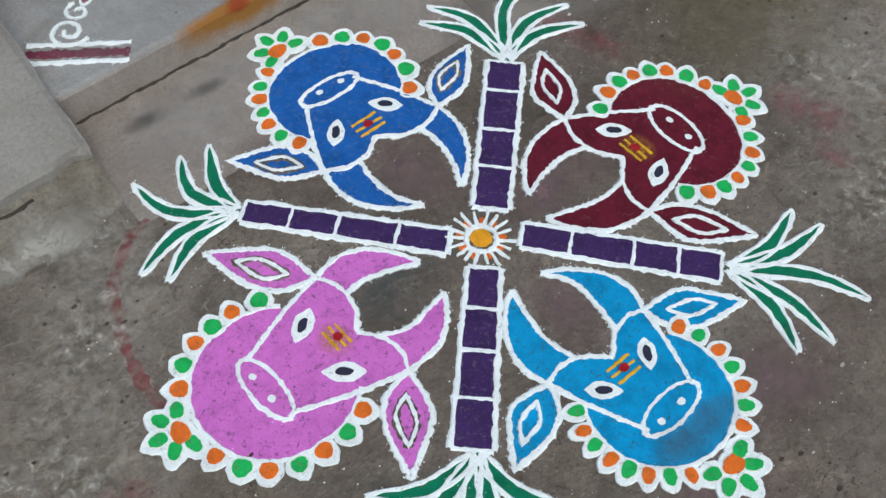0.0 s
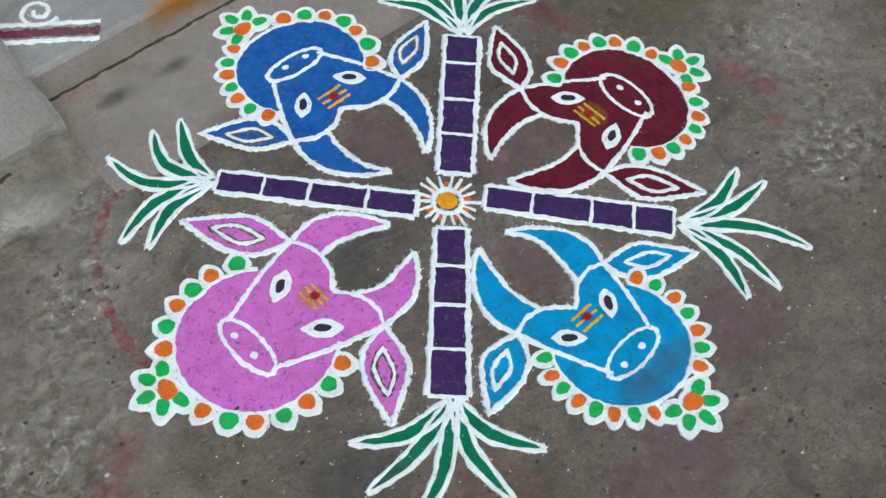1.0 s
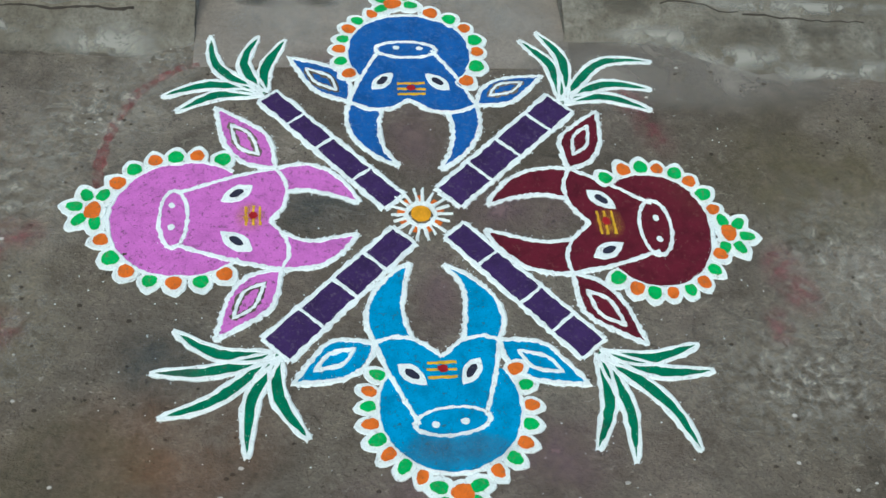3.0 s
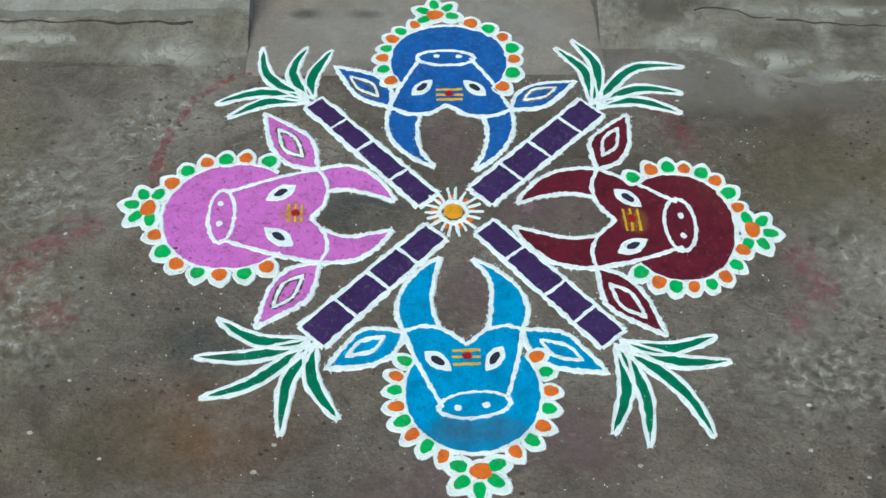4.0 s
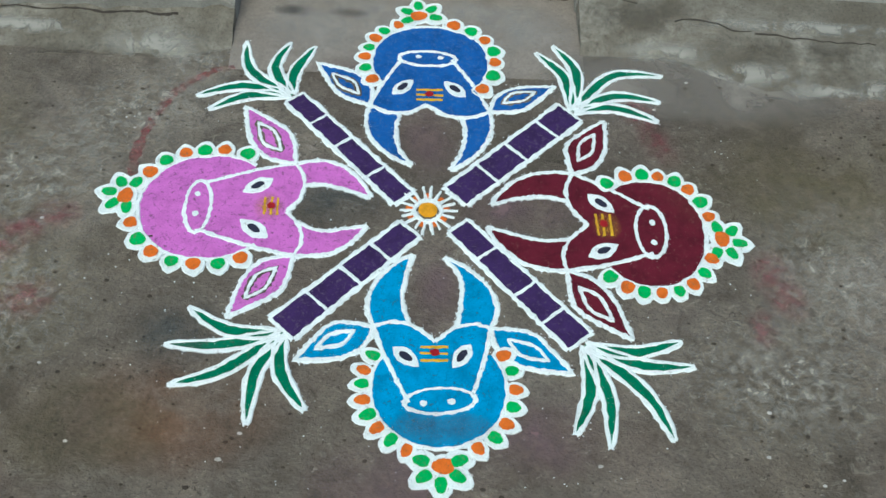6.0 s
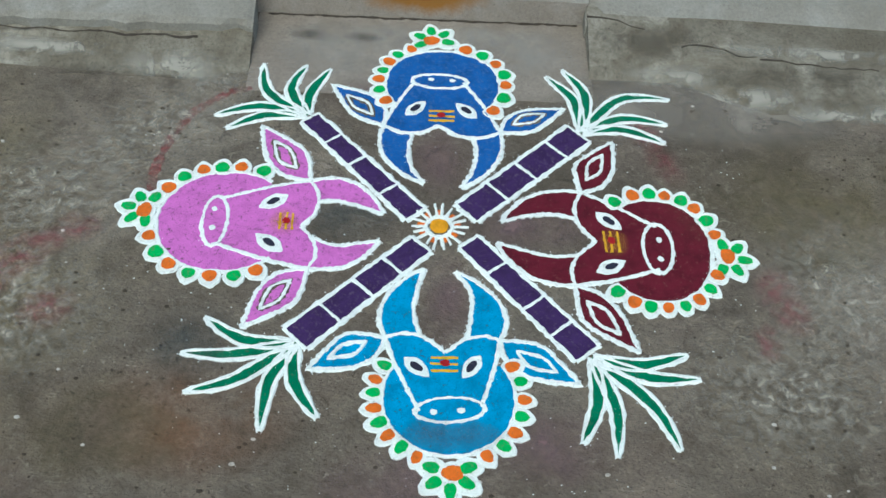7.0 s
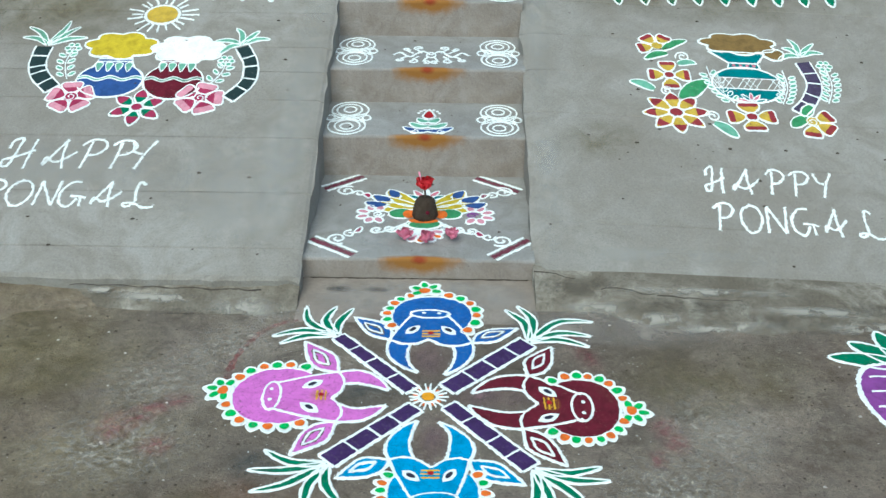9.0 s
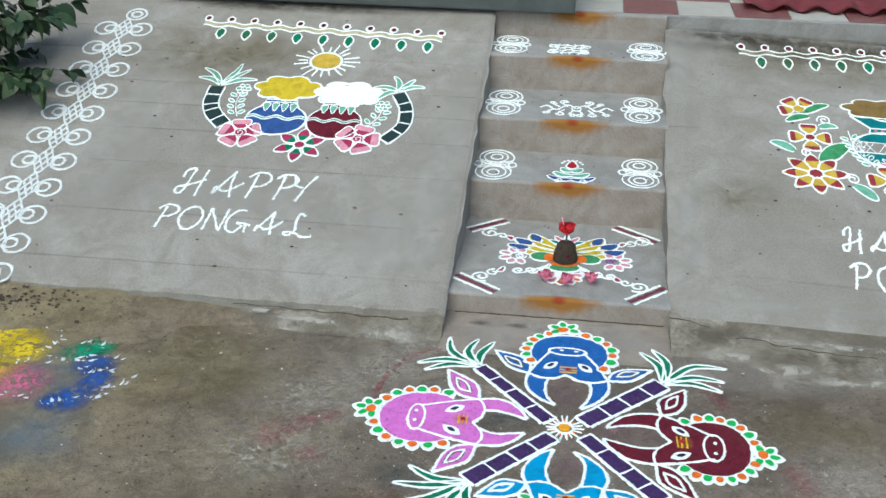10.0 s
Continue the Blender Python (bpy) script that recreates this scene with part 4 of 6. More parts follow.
def bent_cane(surf, spine, w, cells, paint, base, tips, label, thin=1.0):
    at = spine[1]
    top, draw = frame_on(surf, at, "sugar_cane_drawing", label, "drawing", "sugar canes on the aprons")
    s = smooth(spine, False, 0.02)
    n = len(s)

    def edge(i, k):
        a, b = s[max(0, i - 1)], s[min(n - 1, i + 1)]
        d = math.dist(a, b)
        return (s[i][0] - (b[1] - a[1]) / d * k, s[i][1] + (b[0] - a[0]) / d * k)

    cuts = [round((n - 1) * k / cells) for k in range(cells + 1)]
    for a, b in zip(cuts, cuts[1:]):
        seg = part("segment", draw().fill([edge(i, w / 2) for i in range(a, b + 1)] + [edge(i, -w / 2) for i in range(b, a - 1, -1)], 0.0019), paint, top)
        part("joint_line", draw().line(straight([edge(b, w / 2), edge(b, -w / 2)]), 0.010), WHITE, seg)
    for k in (-1, 1):
        part("outline", draw().line([edge(i, k * w / 2) for i in range(n)], 0.010), WHITE, top)
    for tip in tips:
        blade(top, draw, base, tip, ((tip[1] - base[1]) * 0.10, 0.018), 0.026, 0.007, PALEGREEN)
    return top


bent_cane(left_z, [(-1.850, 1.935), (-1.851, 1.820), (-1.818, 1.738), (-1.738, 1.650)], 0.078, 5, CANEDARK, (-1.838, 1.950),
          [(-1.958, 2.074), (-1.968, 1.999), (-1.770, 2.122), (-1.713, 2.079), (-1.662, 2.001)], "black jointed sugar cane with pale green leaves, drawn on the apron")
bent_cane(left_z, [(-0.924, 1.950), (-0.870, 1.836), (-0.867, 1.712), (-0.940, 1.600)], 0.066, 5, CANEDARK, (-0.930, 1.968),
          [(-0.971, 2.083), (-0.858, 2.065), (-0.801, 2.007), (-1.061, 1.986), (-1.025, 1.897)], "black jointed sugar cane with pale green leaves, drawn on the apron")
bent_cane(right_z, [(1.722, 2.040), (1.746, 1.895), (1.700, 1.775), (1.632, 1.690)], 0.070, 5, CANESLATE, (1.716, 2.085),
          [(1.681, 2.206), (1.803, 2.183), (1.835, 2.112), (1.607, 2.048), (1.640, 2.138)], "purple jointed sugar cane with pale green leaves, drawn on the apron")


def blossom(surf, at, r, petals, tip_paint, root_paint, label, a0=0.0, sweep=360.0, spiral=True, squash=0.92, plump=0.52, name="flower_drawing", notch=True, t0=0.58):
    top, draw = frame_on(surf, at, name, label, "drawing", "flowers on the aprons")
    step = sweep / petals
    for k in range(petals):
        a = radians(a0 + step * (k + (0.5 if sweep < 360 else 0)))

        def pt(d, s):
            x, y = d * math.cos(a) - s * math.sin(a), d * math.sin(a) + s * math.cos(a)
            return (at[0] + x, at[1] + y * squash)

        h, slim = r * plump, 1.0 if notch else 0.62
        shape = smooth([pt(r * 0.22, 0), pt(r * 0.55, -h * 0.72), pt(r * 0.88, -h * 0.75 * slim), pt(r * (0.92 if notch else 1.06), 0), pt(r * 0.88, h * 0.75 * slim), pt(r * 0.55, h * 0.72)], True)
        pl = outlined(top, "petal", draw, shape, root_paint, 0.009, 0.0018)
        part("petal_tip", draw().fill(smooth([pt(r * (t0 + 0.02), -h * 0.66), pt(r * 0.87, -h * 0.66 * slim), pt(r * (0.88 if notch else 0.97), 0), pt(r * 0.87, h * 0.66 * slim), pt(r * (t0 + 0.02), h * 0.66), pt(r * t0, 0)], True), 0.0030), tip_paint, pl)
    if spiral:
        part("heart", draw().fill(oval(*at, r * 0.26, r * 0.23, n=14), 0.0034), root_paint, top)
        part("curl", draw().line(curl(*at, r * 0.29, 1.7), 0.008), WHITE, top)
    else:
        heart = part("heart", draw().fill(oval(*at, r * 0.20, r * 0.17, n=12), 0.0036), tip_paint, top)
        part("ring", draw().line(oval(*at, r * 0.25, r * 0.22, n=14), 0.009, closed=True), WHITE, heart)
    return top


blossom(left_z, (-1.645, 1.600), 0.112, 5, LIGHTPINK, MAGENTA, "pink flower with a white curled heart, drawn on the apron", 95)
blossom(left_z, (-1.067, 1.602), 0.115, 5, LIGHTPINK, MAGENTA, "pink flower with a white curled heart, drawn on the apron", 75)
blossom(left_z, (-1.335, 1.540), 0.118, 6, MAGENTA, LEAFGREEN, "maroon star flower with green roots, drawn on the apron", 25, 360, False, 0.92, 0.34, notch=False)
blossom(right_z, (1.035, 2.108), 0.104, 3, DEEPRED, STRAW, "red and yellow half flower, drawn on the apron", 25, 205, True, 0.92, 0.44, t0=0.64)
blossom(right_z, (1.070, 1.905), 0.106, 4, DEEPRED, STRAW, "red and yellow flower with four petals, drawn on the apron", 2, 360, False, 0.95, 0.46, t0=0.66)
blossom(right_z, (1.071, 1.655), 0.143, 8, DEEPRED, STRAW, "large red and yellow flower with eight petals, drawn on the apron", 5, 360, False, 0.86, 0.33, notch=False, t0=0.66)
blossom(right_z, (1.413, 1.650), 0.120, 4, DEEPRED, STRAW, "red and yellow flower with four petals, drawn on the apron", 4, 360, False, 0.80, 0.52, t0=0.66)
blossom(right_z, (1.684, 1.635), 0.116, 3, DEEPRED, STRAW, "red and yellow half flower, drawn on the apron", 230, 190, True, 0.92, 0.44, t0=0.64)


def sprig(surf, p, q, pairs, bloom, label):
    top, draw = frame_on(surf, q, "sprig_drawing", label)
    bow = 0.10 if p[0] > q[0] else -0.10
    part("stem", draw().line(smooth([q, (lerp(q, p, 0.5)[0] + bow * math.dist(p, q), lerp(q, p, 0.5)[1]), p]), 0.006), WHITE, top)
    d = math.dist(p, q)
    ux, uy = (p[0] - q[0]) / d, (p[1] - q[1]) / d
    for k in range(pairs):
        t = (k + 0.6) / pairs * 0.82
        c = lerp(q, p, t)
        c = (c[0] + bow * d * 4 * t * (1 - t), c[1])
        for s in (-1, 1):
            x, y = c[0] - uy * s * 0.026 + ux * 0.008, c[1] + ux * s * 0.026 + uy * 0.008
            shape = oval(x, y, 0.019, 0.010, math.degrees(math.atan2(uy, ux)) + s * 55, n=10)
            ob = part("leaf", draw().fill(shape, 0.0017), PALEGREEN, top)
            part("rim", draw().line(shape, 0.006, closed=True), WHITE, ob)
    if bloom:
        for k in range(6):
            a = 1.047 * k
            shape = oval(p[0] + 0.026 * math.cos(a), p[1] + 0.026 * math.sin(a), 0.013, 0.012, n=9)
            ob = part("bud", draw().fill(shape, 0.0017), PALEGREEN, top)
            part("rim", draw().line(shape, 0.006, closed=True), WHITE, ob)
    return top


sprig(left_z, (-1.712, 1.925), (-1.690, 1.715), 4, True, "pale green sprig with a small bloom, drawn beside a pot")
sprig(left_z, (-0.985, 1.850), (-1.040, 1.690), 3, True, "pale green sprig with a small bloom, drawn beside a pot")
sprig(right_z, (1.820, 2.020), (1.785, 1.760), 6, True, "pale green sprig with a small bloom, drawn beside a cane")
sprig(right_z, (1.612, 1.975), (1.570, 1.740), 7, False, "pale green leafy sprig, drawn beside a pot")
sprig(right_z, (1.255, 1.975), (1.350, 1.735), 7, False, "pale green leafy sprig, drawn beside a pot")


def loose_leaf(surf, base, tip, width, paint, bend=(0, 0.012)):
    top, draw = frame_on(surf, base, "leaf_drawing", "green powder leaf with a white edge, drawn on the apron", "drawing", "leaves on the aprons")
    blade(top, draw, base, tip, bend, width, 0.0075, paint)
    return top


for b, t, w, pnt in (((1.080, 2.060), (0.965, 2.009), 0.045, MIDGREEN), ((1.060, 2.085), (1.185, 2.160), 0.045, MIDGREEN), ((1.120, 1.985), (1.210, 1.995), 0.04, PALEGREEN),
                     ((0.990, 1.800), (0.878, 1.850), 0.050, PALEGREEN), ((1.110, 1.745), (1.250, 1.880), 0.085, MIDGREEN), ((1.235, 1.600), (1.330, 1.512), 0.055, PALEGREEN),
                     ((1.670, 1.660), (1.585, 1.595), 0.060, MIDGREEN), ((1.655, 1.670), (1.715, 1.750), 0.055, MIDGREEN)):
    loose_leaf(right_z, b, t, w, pnt)
for cx, cy, r, st, sd in ((1.150, 2.040, 0.036, 3.6, -1), (1.045, 1.795, 0.030, 0.5, 1), (1.235, 1.640, 0.036, 3.1, -1)):
    top, draw = frame_on(right_z, (cx, cy), "curl_drawing", "white curled tendril, drawn on the apron", "drawing", "curls on the aprons")
    part("tendril", draw().line(curl(cx, cy, r, 1.6, st, sd), 0.0075), WHITE, top)


def wide_pot():
    at = (1.430, 1.862)
    top, draw = frame_on(right_z, at, "pot_drawing", "teal powder pot with white lattice and brown froth on the apron", "drawing", "cooking pots on the aprons")
    belly = outlined(top, "belly", draw, oval(*at, 0.165, 0.120), TEAL, 0.010, 0.0020)
    part("band", draw().fill([(1.272, 1.905), (1.588, 1.905), (1.592, 1.832), (1.268, 1.832)], 0.0030), RAMP_MAT, belly)
    for y in (1.905, 1.832):
        part("band_line", draw().line(straight([(1.270, y), (1.590, y)]), 0.007), WHITE, belly)
    for k in range(11):
        x = 1.265 + k * 0.028
        part("lattice", draw().line(straight([(x, 1.832), (x + 0.045, 1.905)]), 0.0055), WHITE, belly)
        part("lattice", draw().line(straight([(x + 0.045, 1.832), (x, 1.905)]), 0.0055), WHITE, belly)
    neck = outlined(top, "neck", draw, straight([(1.365, 2.010), (1.500, 2.010), (1.510, 1.975), (1.355, 1.975)]), TEAL, 0.009, 0.0024)
    for k in range(4):
        part("dot", draw().fill(oval(1.385 + k * 0.032, 1.992, 0.009, 0.008, n=9), 0.0045), ROSE, neck)
    outlined(top, "bowl", draw, straight([(1.279, 2.092), (1.548, 2.088), (1.500, 2.012), (1.365, 2.010)]), TEAL, 0.010, 0.0022)
    cloud(top, draw, 1.432, 2.152, 0.176, 0.074, 7, BROWN, "froth")
    cloud(top, draw, 1.592, 2.086, 0.052, 0.038, 3, BROWN, "froth")
    for k in range(5):
        a = radians(20 + k * 35)
        blade(top, draw, (1.432, 1.745), (1.432 + 0.075 * math.cos(a), 1.745 + 0.062 * math.sin(a)), (0, 0), 0.018, 0.006, ROSE)


wide_pot()


# ---- greetings ----
GLYPHS = {
    "H": [[(0.10, 0.66), (0.16, 0.92), (0.44, 1.04), (0.40, 0.70), (0.26, 0.12), (0.04, 0.06), (0.0, 0.26), (0.12, 0.30)], [(0.94, 1.0), (0.84, 0.5), (0.78, -0.04)], [(0.12, 0.30), (0.5, 0.42), (0.98, 0.62)]],
    "A": [[(0.02, 0.10), (0.34, 0.58), (0.62, 1.0)], [(0.60, 0.98), (0.58, 0.5), (0.66, -0.02)], [(0.02, 0.12), (0.10, 0.36), (0.40, 0.22), (0.72, 0.36), (1.0, 0.60)]],
    "P": [[(0.36, 0.92), (0.26, 0.45), (0.14, 0.0)], [(0.0, 0.80), (0.34, 1.0), (0.80, 0.98), (0.96, 0.76), (0.66, 0.52), (0.26, 0.46)]],
    "Y": [[(0.0, 0.95), (0.16, 0.60), (0.50, 0.55)], [(1.0, 1.0), (0.62, 0.58), (0.30, 0.0)]],
    "O": [[(0.50, 1.0), (0.12, 0.80), (0.0, 0.40), (0.28, 0.02), (0.70, 0.08), (1.0, 0.5), (0.86, 0.88), (0.46, 1.0)]],
    "N": [[(0.0, 0.0), (0.14, 0.96)], [(0.14, 0.96), (0.46, 0.5), (0.80, 0.02)], [(0.80, 0.02), (0.98, 0.98)]],
    "G": [[(0.70, 0.96), (0.32, 0.90), (0.04, 0.55), (0.10, 0.12), (0.42, 0.0), (0.66, 0.30)], [(0.42, 0.40), (0.74, 0.40), (1.0, 0.34)], [(0.80, 0.36), (0.82, 0.0)]],
    "L": [[(0.62, 0.86), (0.42, 1.0), (0.34, 0.62), (0.36, 0.22), (0.12, 0.02), (0.0, 0.14), (0.30, 0.16), (0.66, 0.0), (1.0, 0.04)]],
}


def greeting(surf, word, spans, y0, y1, label):
    at = (lerp((spans[0][0], 0), (spans[-1][1], 0), 0.5)[0], y0)
    top, draw = frame_on(surf, at, "greeting", label, "lettering", "greetings on the aprons")
    for ch, (x0, x1) in zip(word, spans):
        x1 = x0 + (x1 - x0) * 0.88
        sk = draw()
        for stroke in GLYPHS[ch]:
            pts = [(x0 + (x1 - x0) * u, y0 + (y1 - y0) * v + random.uniform(-0.002, 0.002)) for u, v in stroke]
            sk.line(smooth(pts), 0.0112, 0.003, rag=0.48)
        part("letter", sk, WHITE, top)
    return top


greeting(left_z, "HAPPY", [(-1.835, -1.690), (-1.665, -1.510), (-1.515, -1.390), (-1.385, -1.265), (-1.300, -1.185)], 1.168, 1.335, "white handwritten greeting HAPPY on the cement apron")
greeting(left_z, "PONGAL", [(-1.870, -1.760), (-1.760, -1.645), (-1.640, -1.535), (-1.545, -1.415), (-1.410, -1.275), (-1.275, -1.130)], 0.960, 1.100, "white handwritten greeting PONGAL on the cement apron")
greeting(right_z, "HAPPY", [(1.140, 1.240), (1.255, 1.390), (1.405, 1.500), (1.505, 1.605), (1.615, 1.700)], 1.180, 1.322, "white handwritten greeting HAPPY on the cement apron")
greeting(right_z, "PONGAL", [(1.150, 1.250), (1.262, 1.362), (1.365, 1.470), (1.468, 1.595), (1.600, 1.715), (1.740, 1.870)], 0.968, 1.118, "white handwritten greeting PONGAL on the cement apron")


def knot_chain():
    at = (-2.52, 1.5)
    top, draw = frame_on(left_z, at, "knot_chain_drawing", "white chain of looped knots, drawn down the apron")
    y = 2.372
    for k in range(11):
        cx = -2.505 - 0.003 * k
        hx, hy = 0.052, 0.095
        knot = None
        for j in range(4):
            t = j / 3
            for s in (-1, 1):
                p, q = (cx - s * hx * (1 - t), y + hy * t), (cx + s * hx * t, y - hy * (1 - t))
                ob = part("strand" if knot else "knot", draw().line(straight([p, q], 0.01), 0.0105, 0.004), CHALK, knot or top)
                knot = knot or ob
        for s in (-1, 1):
            for r in (1.0, 0.50):
                part("loop", draw().line(oval(cx + s * (0.048 + 0.050 * r), y, 0.058 * r, 0.054 * r, n=24), 0.0125, 0.004, closed=True), CHALK, knot)
        y -= 0.1735
    for r in (1.0, 0.5):
        part("end_loop", draw().line(oval(-2.475, 2.505, 0.055 * r, 0.050 * r, n=20), 0.0125, 0.004, closed=True), CHALK, top)


knot_chain()


# ---- drawings on the treads ----
def ring_knot(at, z, rx=0.082, ry=0.165):
    top, draw = frame_on(level(z), at, "ring_knot_drawing", "white knot of concentric loops, drawn on a cement tread", "drawing", "ring knots on the steps")
    for s in (-1, 1):
        for r, k in ((1.0, 0.50), (0.68, 0.52), (0.34, 0.55)):
            part("ring", draw().line(oval(at[0] + random.uniform(-0.003, 0.003), at[1] + s * ry * k, rx * r, ry * 0.56 * r, n=26), 0.0086, 0.004, closed=True), WHITE, top)
        part("loop", draw().line(oval(at[0] + s * rx * 0.98, at[1], rx * 0.22, ry * 0.17, n=14), 0.0085, 0.004, closed=True), WHITE, top)
    for s in (-1, 1):
        part("cross", draw().line(smooth([(at[0] - rx * 0.95, at[1] + s * ry * 0.30), at, (at[0] + rx * 0.95, at[1] - s * ry * 0.30)]), 0.0085, 0.004), WHITE, top)


for (x, y), z, ry in (((-0.412, 1.686), 0.286, 0.168), ((0.276, 1.680), 0.286, 0.160), ((-0.406, 2.106), 0.455, 0.168), ((0.277, 2.092), 0.455, 0.168), ((-0.412, 2.518), 0.637, 0.145), ((0.296, 2.488), 0.637, 0.140)):
    ring_knot((x, y), z, 0.084, ry * 1.04)


def lamp_drawing():
    at, z = (-0.046, 1.60), 0.286
    top, draw = frame_on(level(z), at, "lotus_drawing", "white and green lotus with a red flame, drawn on a tread")
    for k, (w, y) in enumerate(((0.112, 1.575), (0.085, 1.625), (0.050, 1.680))):
        for s in (-1, 1):
            blade(top, draw, (at[0], y - 0.025), (at[0] + s * w, y + 0.012), (0, -0.020), 0.040, 0.0085, (POTBLUE, PALEGREEN, PALEGREEN)[k])
    for s in (-1, 1):
        part("scroll", draw().line(curl(at[0] + s * 0.062, 1.535, 0.022, 1.3, 1.57, s), 0.008), WHITE, top)
    flame = part("flame", draw().fill(smooth([(at[0], 1.775), (at[0] + 0.022, 1.715), (at[0], 1.690), (at[0] - 0.022, 1.715)], True), 0.002), RED, top)
    part("outline", draw().line(smooth([(at[0], 1.785), (at[0] + 0.028, 1.715), (at[0], 1.682), (at[0] - 0.028, 1.715)], True), 0.009, closed=True), WHITE, flame)
    for k in range(7):
        a = radians(20 + k * 23)
        part("spark", draw().fill(oval(at[0] + 0.052 * math.cos(a), 1.722 + 0.065 * math.sin(a), 0.008, 0.010, n=9), 0.0028), WHITE, top)


lamp_drawing()


def swirl_drawing():
    at, z = (-0.045, 2.060), 0.455
    top, draw = frame_on(level(z), at, "swirl_drawing", "white curling tendrils, drawn on a cement tread")
    for s in (-1, 1):
        arm = smooth([at, (at[0] + s * 0.045, at[1] + 0.050), (at[0] + s * 0.100, at[1] - 0.025), (at[0] + s * 0.145, at[1] + 0.030), (at[0] + s * 0.182, at[1] - 0.005)])
        part("tendril", draw().line(arm, 0.0115, 0.004), WHITE, top)
        for dx, dy, r, st in ((0.060, 0.095, 0.026, -1.2), (0.118, 0.080, 0.020, 3.6), (0.085, -0.085, 0.028, 1.5), (0.150, -0.070, 0.020, 2.4), (0.020, -0.100, 0.022, 0.6)):
            base = (at[0] + s * dx * 0.7, at[1] + dy * 0.25)
            part("tendril", draw().line(smooth([base, (at[0] + s * (dx * 0.85 + 0.012), at[1] + dy * 0.65)]) + curl(at[0] + s * dx, at[1] + dy, r, 1.2, st if s > 0 else 3.14 - st, s), 0.0100, 0.004), WHITE, top)
    part("heart", draw().line(oval(*at, 0.022, 0.034, n=14), 0.009, closed=True), WHITE, top)


swirl_drawing()


def grid_drawing():
    at, z = (-0.105, 2.470), 0.637
    top, draw = frame_on(level(z), at, "lattice_drawing", "white square lattice knot, drawn on a cement tread")
    for k in (-1.5, -0.5, 0.5, 1.5):
        part("bar", draw().line(wavy((at[0] - 0.105, at[1] + k * 0.042), (at[0] + 0.10, at[1] + k * 0.042 + 0.012), 0.009, 2.5, k), 0.0090, 0.004), WHITE, top)
        part("bar", draw().line(wavy((at[0] + k * 0.045 - 0.014, at[1] - 0.092), (at[0] + k * 0.045 + 0.008, at[1] + 0.092), 0.008, 2, k), 0.0085, 0.004), WHITE, top)
    for s in (-1, 1):
        part("loop", draw().line(oval(at[0] + s * 0.085, at[1] + s * 0.055, 0.026, 0.022, n=14), 0.008, 0.004, closed=True), WHITE, top)
        part("loop", draw().line(oval(at[0] - s * 0.080, at[1] + s * 0.050, 0.024, 0.022, n=14), 0.008, 0.004, closed=True), WHITE, top)


grid_drawing()

T1 = level(0.090)


def corner_bar(p, q, scroll, st, sd, tip):
    mid = lerp(p, q, 0.5)
    top, draw = frame_on(T1, mid, "corner_drawing", "maroon bar between white lines with a curl, on a tread corner", "drawing", "corner bars on the first step")
    d = math.dist(p, q)
    nx, ny = -(q[1] - p[1]) / d, (q[0] - p[0]) / d
    off = lambda t, k: (lerp(p, q, t)[0] + nx * k, lerp(p, q, t)[1] + ny * k)
    part("bar", draw().line(straight([p, q]), 0.024, 0.003), BARRED, top)
    for k in (-0.026, 0.026):
        part("edge", draw().line(straight([off(0, k), off(1, k)]), 0.013, 0.004), WHITE, top)
    part("curl", draw().line(curl(*scroll, 0.046, 1.5, st, sd), 0.0105, 0.004), WHITE, top)
    part("curl", draw().line(curl(lerp(scroll, tip, 0.5)[0], lerp(scroll, tip, 0.5)[1], 0.030, 1.2, st + 2.4, -sd), 0.0095, 0.004), WHITE, top)
    bud = part("bud", draw().fill(smooth([lerp(scroll, tip, 0.7), (lerp(scroll, tip, 0.9)[0], lerp(scroll, tip, 0.9)[1] + 0.018), tip, (lerp(scroll, tip, 0.9)[0], lerp(scroll, tip, 0.9)[1] - 0.018)], True), 0.0018), MAGENTA, top)
    part("outline", draw().line(smooth([lerp(scroll, tip, 0.66), (lerp(scroll, tip, 0.9)[0], lerp(scroll, tip, 0.9)[1] + 0.022), tip, (lerp(scroll, tip, 0.9)[0], lerp(scroll, tip, 0.9)[1] - 0.022)], True), 0.008, closed=True), WHITE, bud)


corner_bar((-0.497, 1.350), (-0.335, 1.478), (-0.395, 1.335), 1.0, 1, (-0.285, 1.285))
corner_bar((-0.500, 0.902), (-0.318, 0.775), (-0.395, 0.905), -1.0, -1, (-0.300, 0.990))
corner_bar((0.175, 1.478), (0.362, 1.345), (0.290, 1.340), 2.0, -1, (0.190, 1.290))
corner_bar((0.228, 0.768), (0.378, 0.915), (0.270, 0.905), 4.0, 1, (0.165, 0.965))


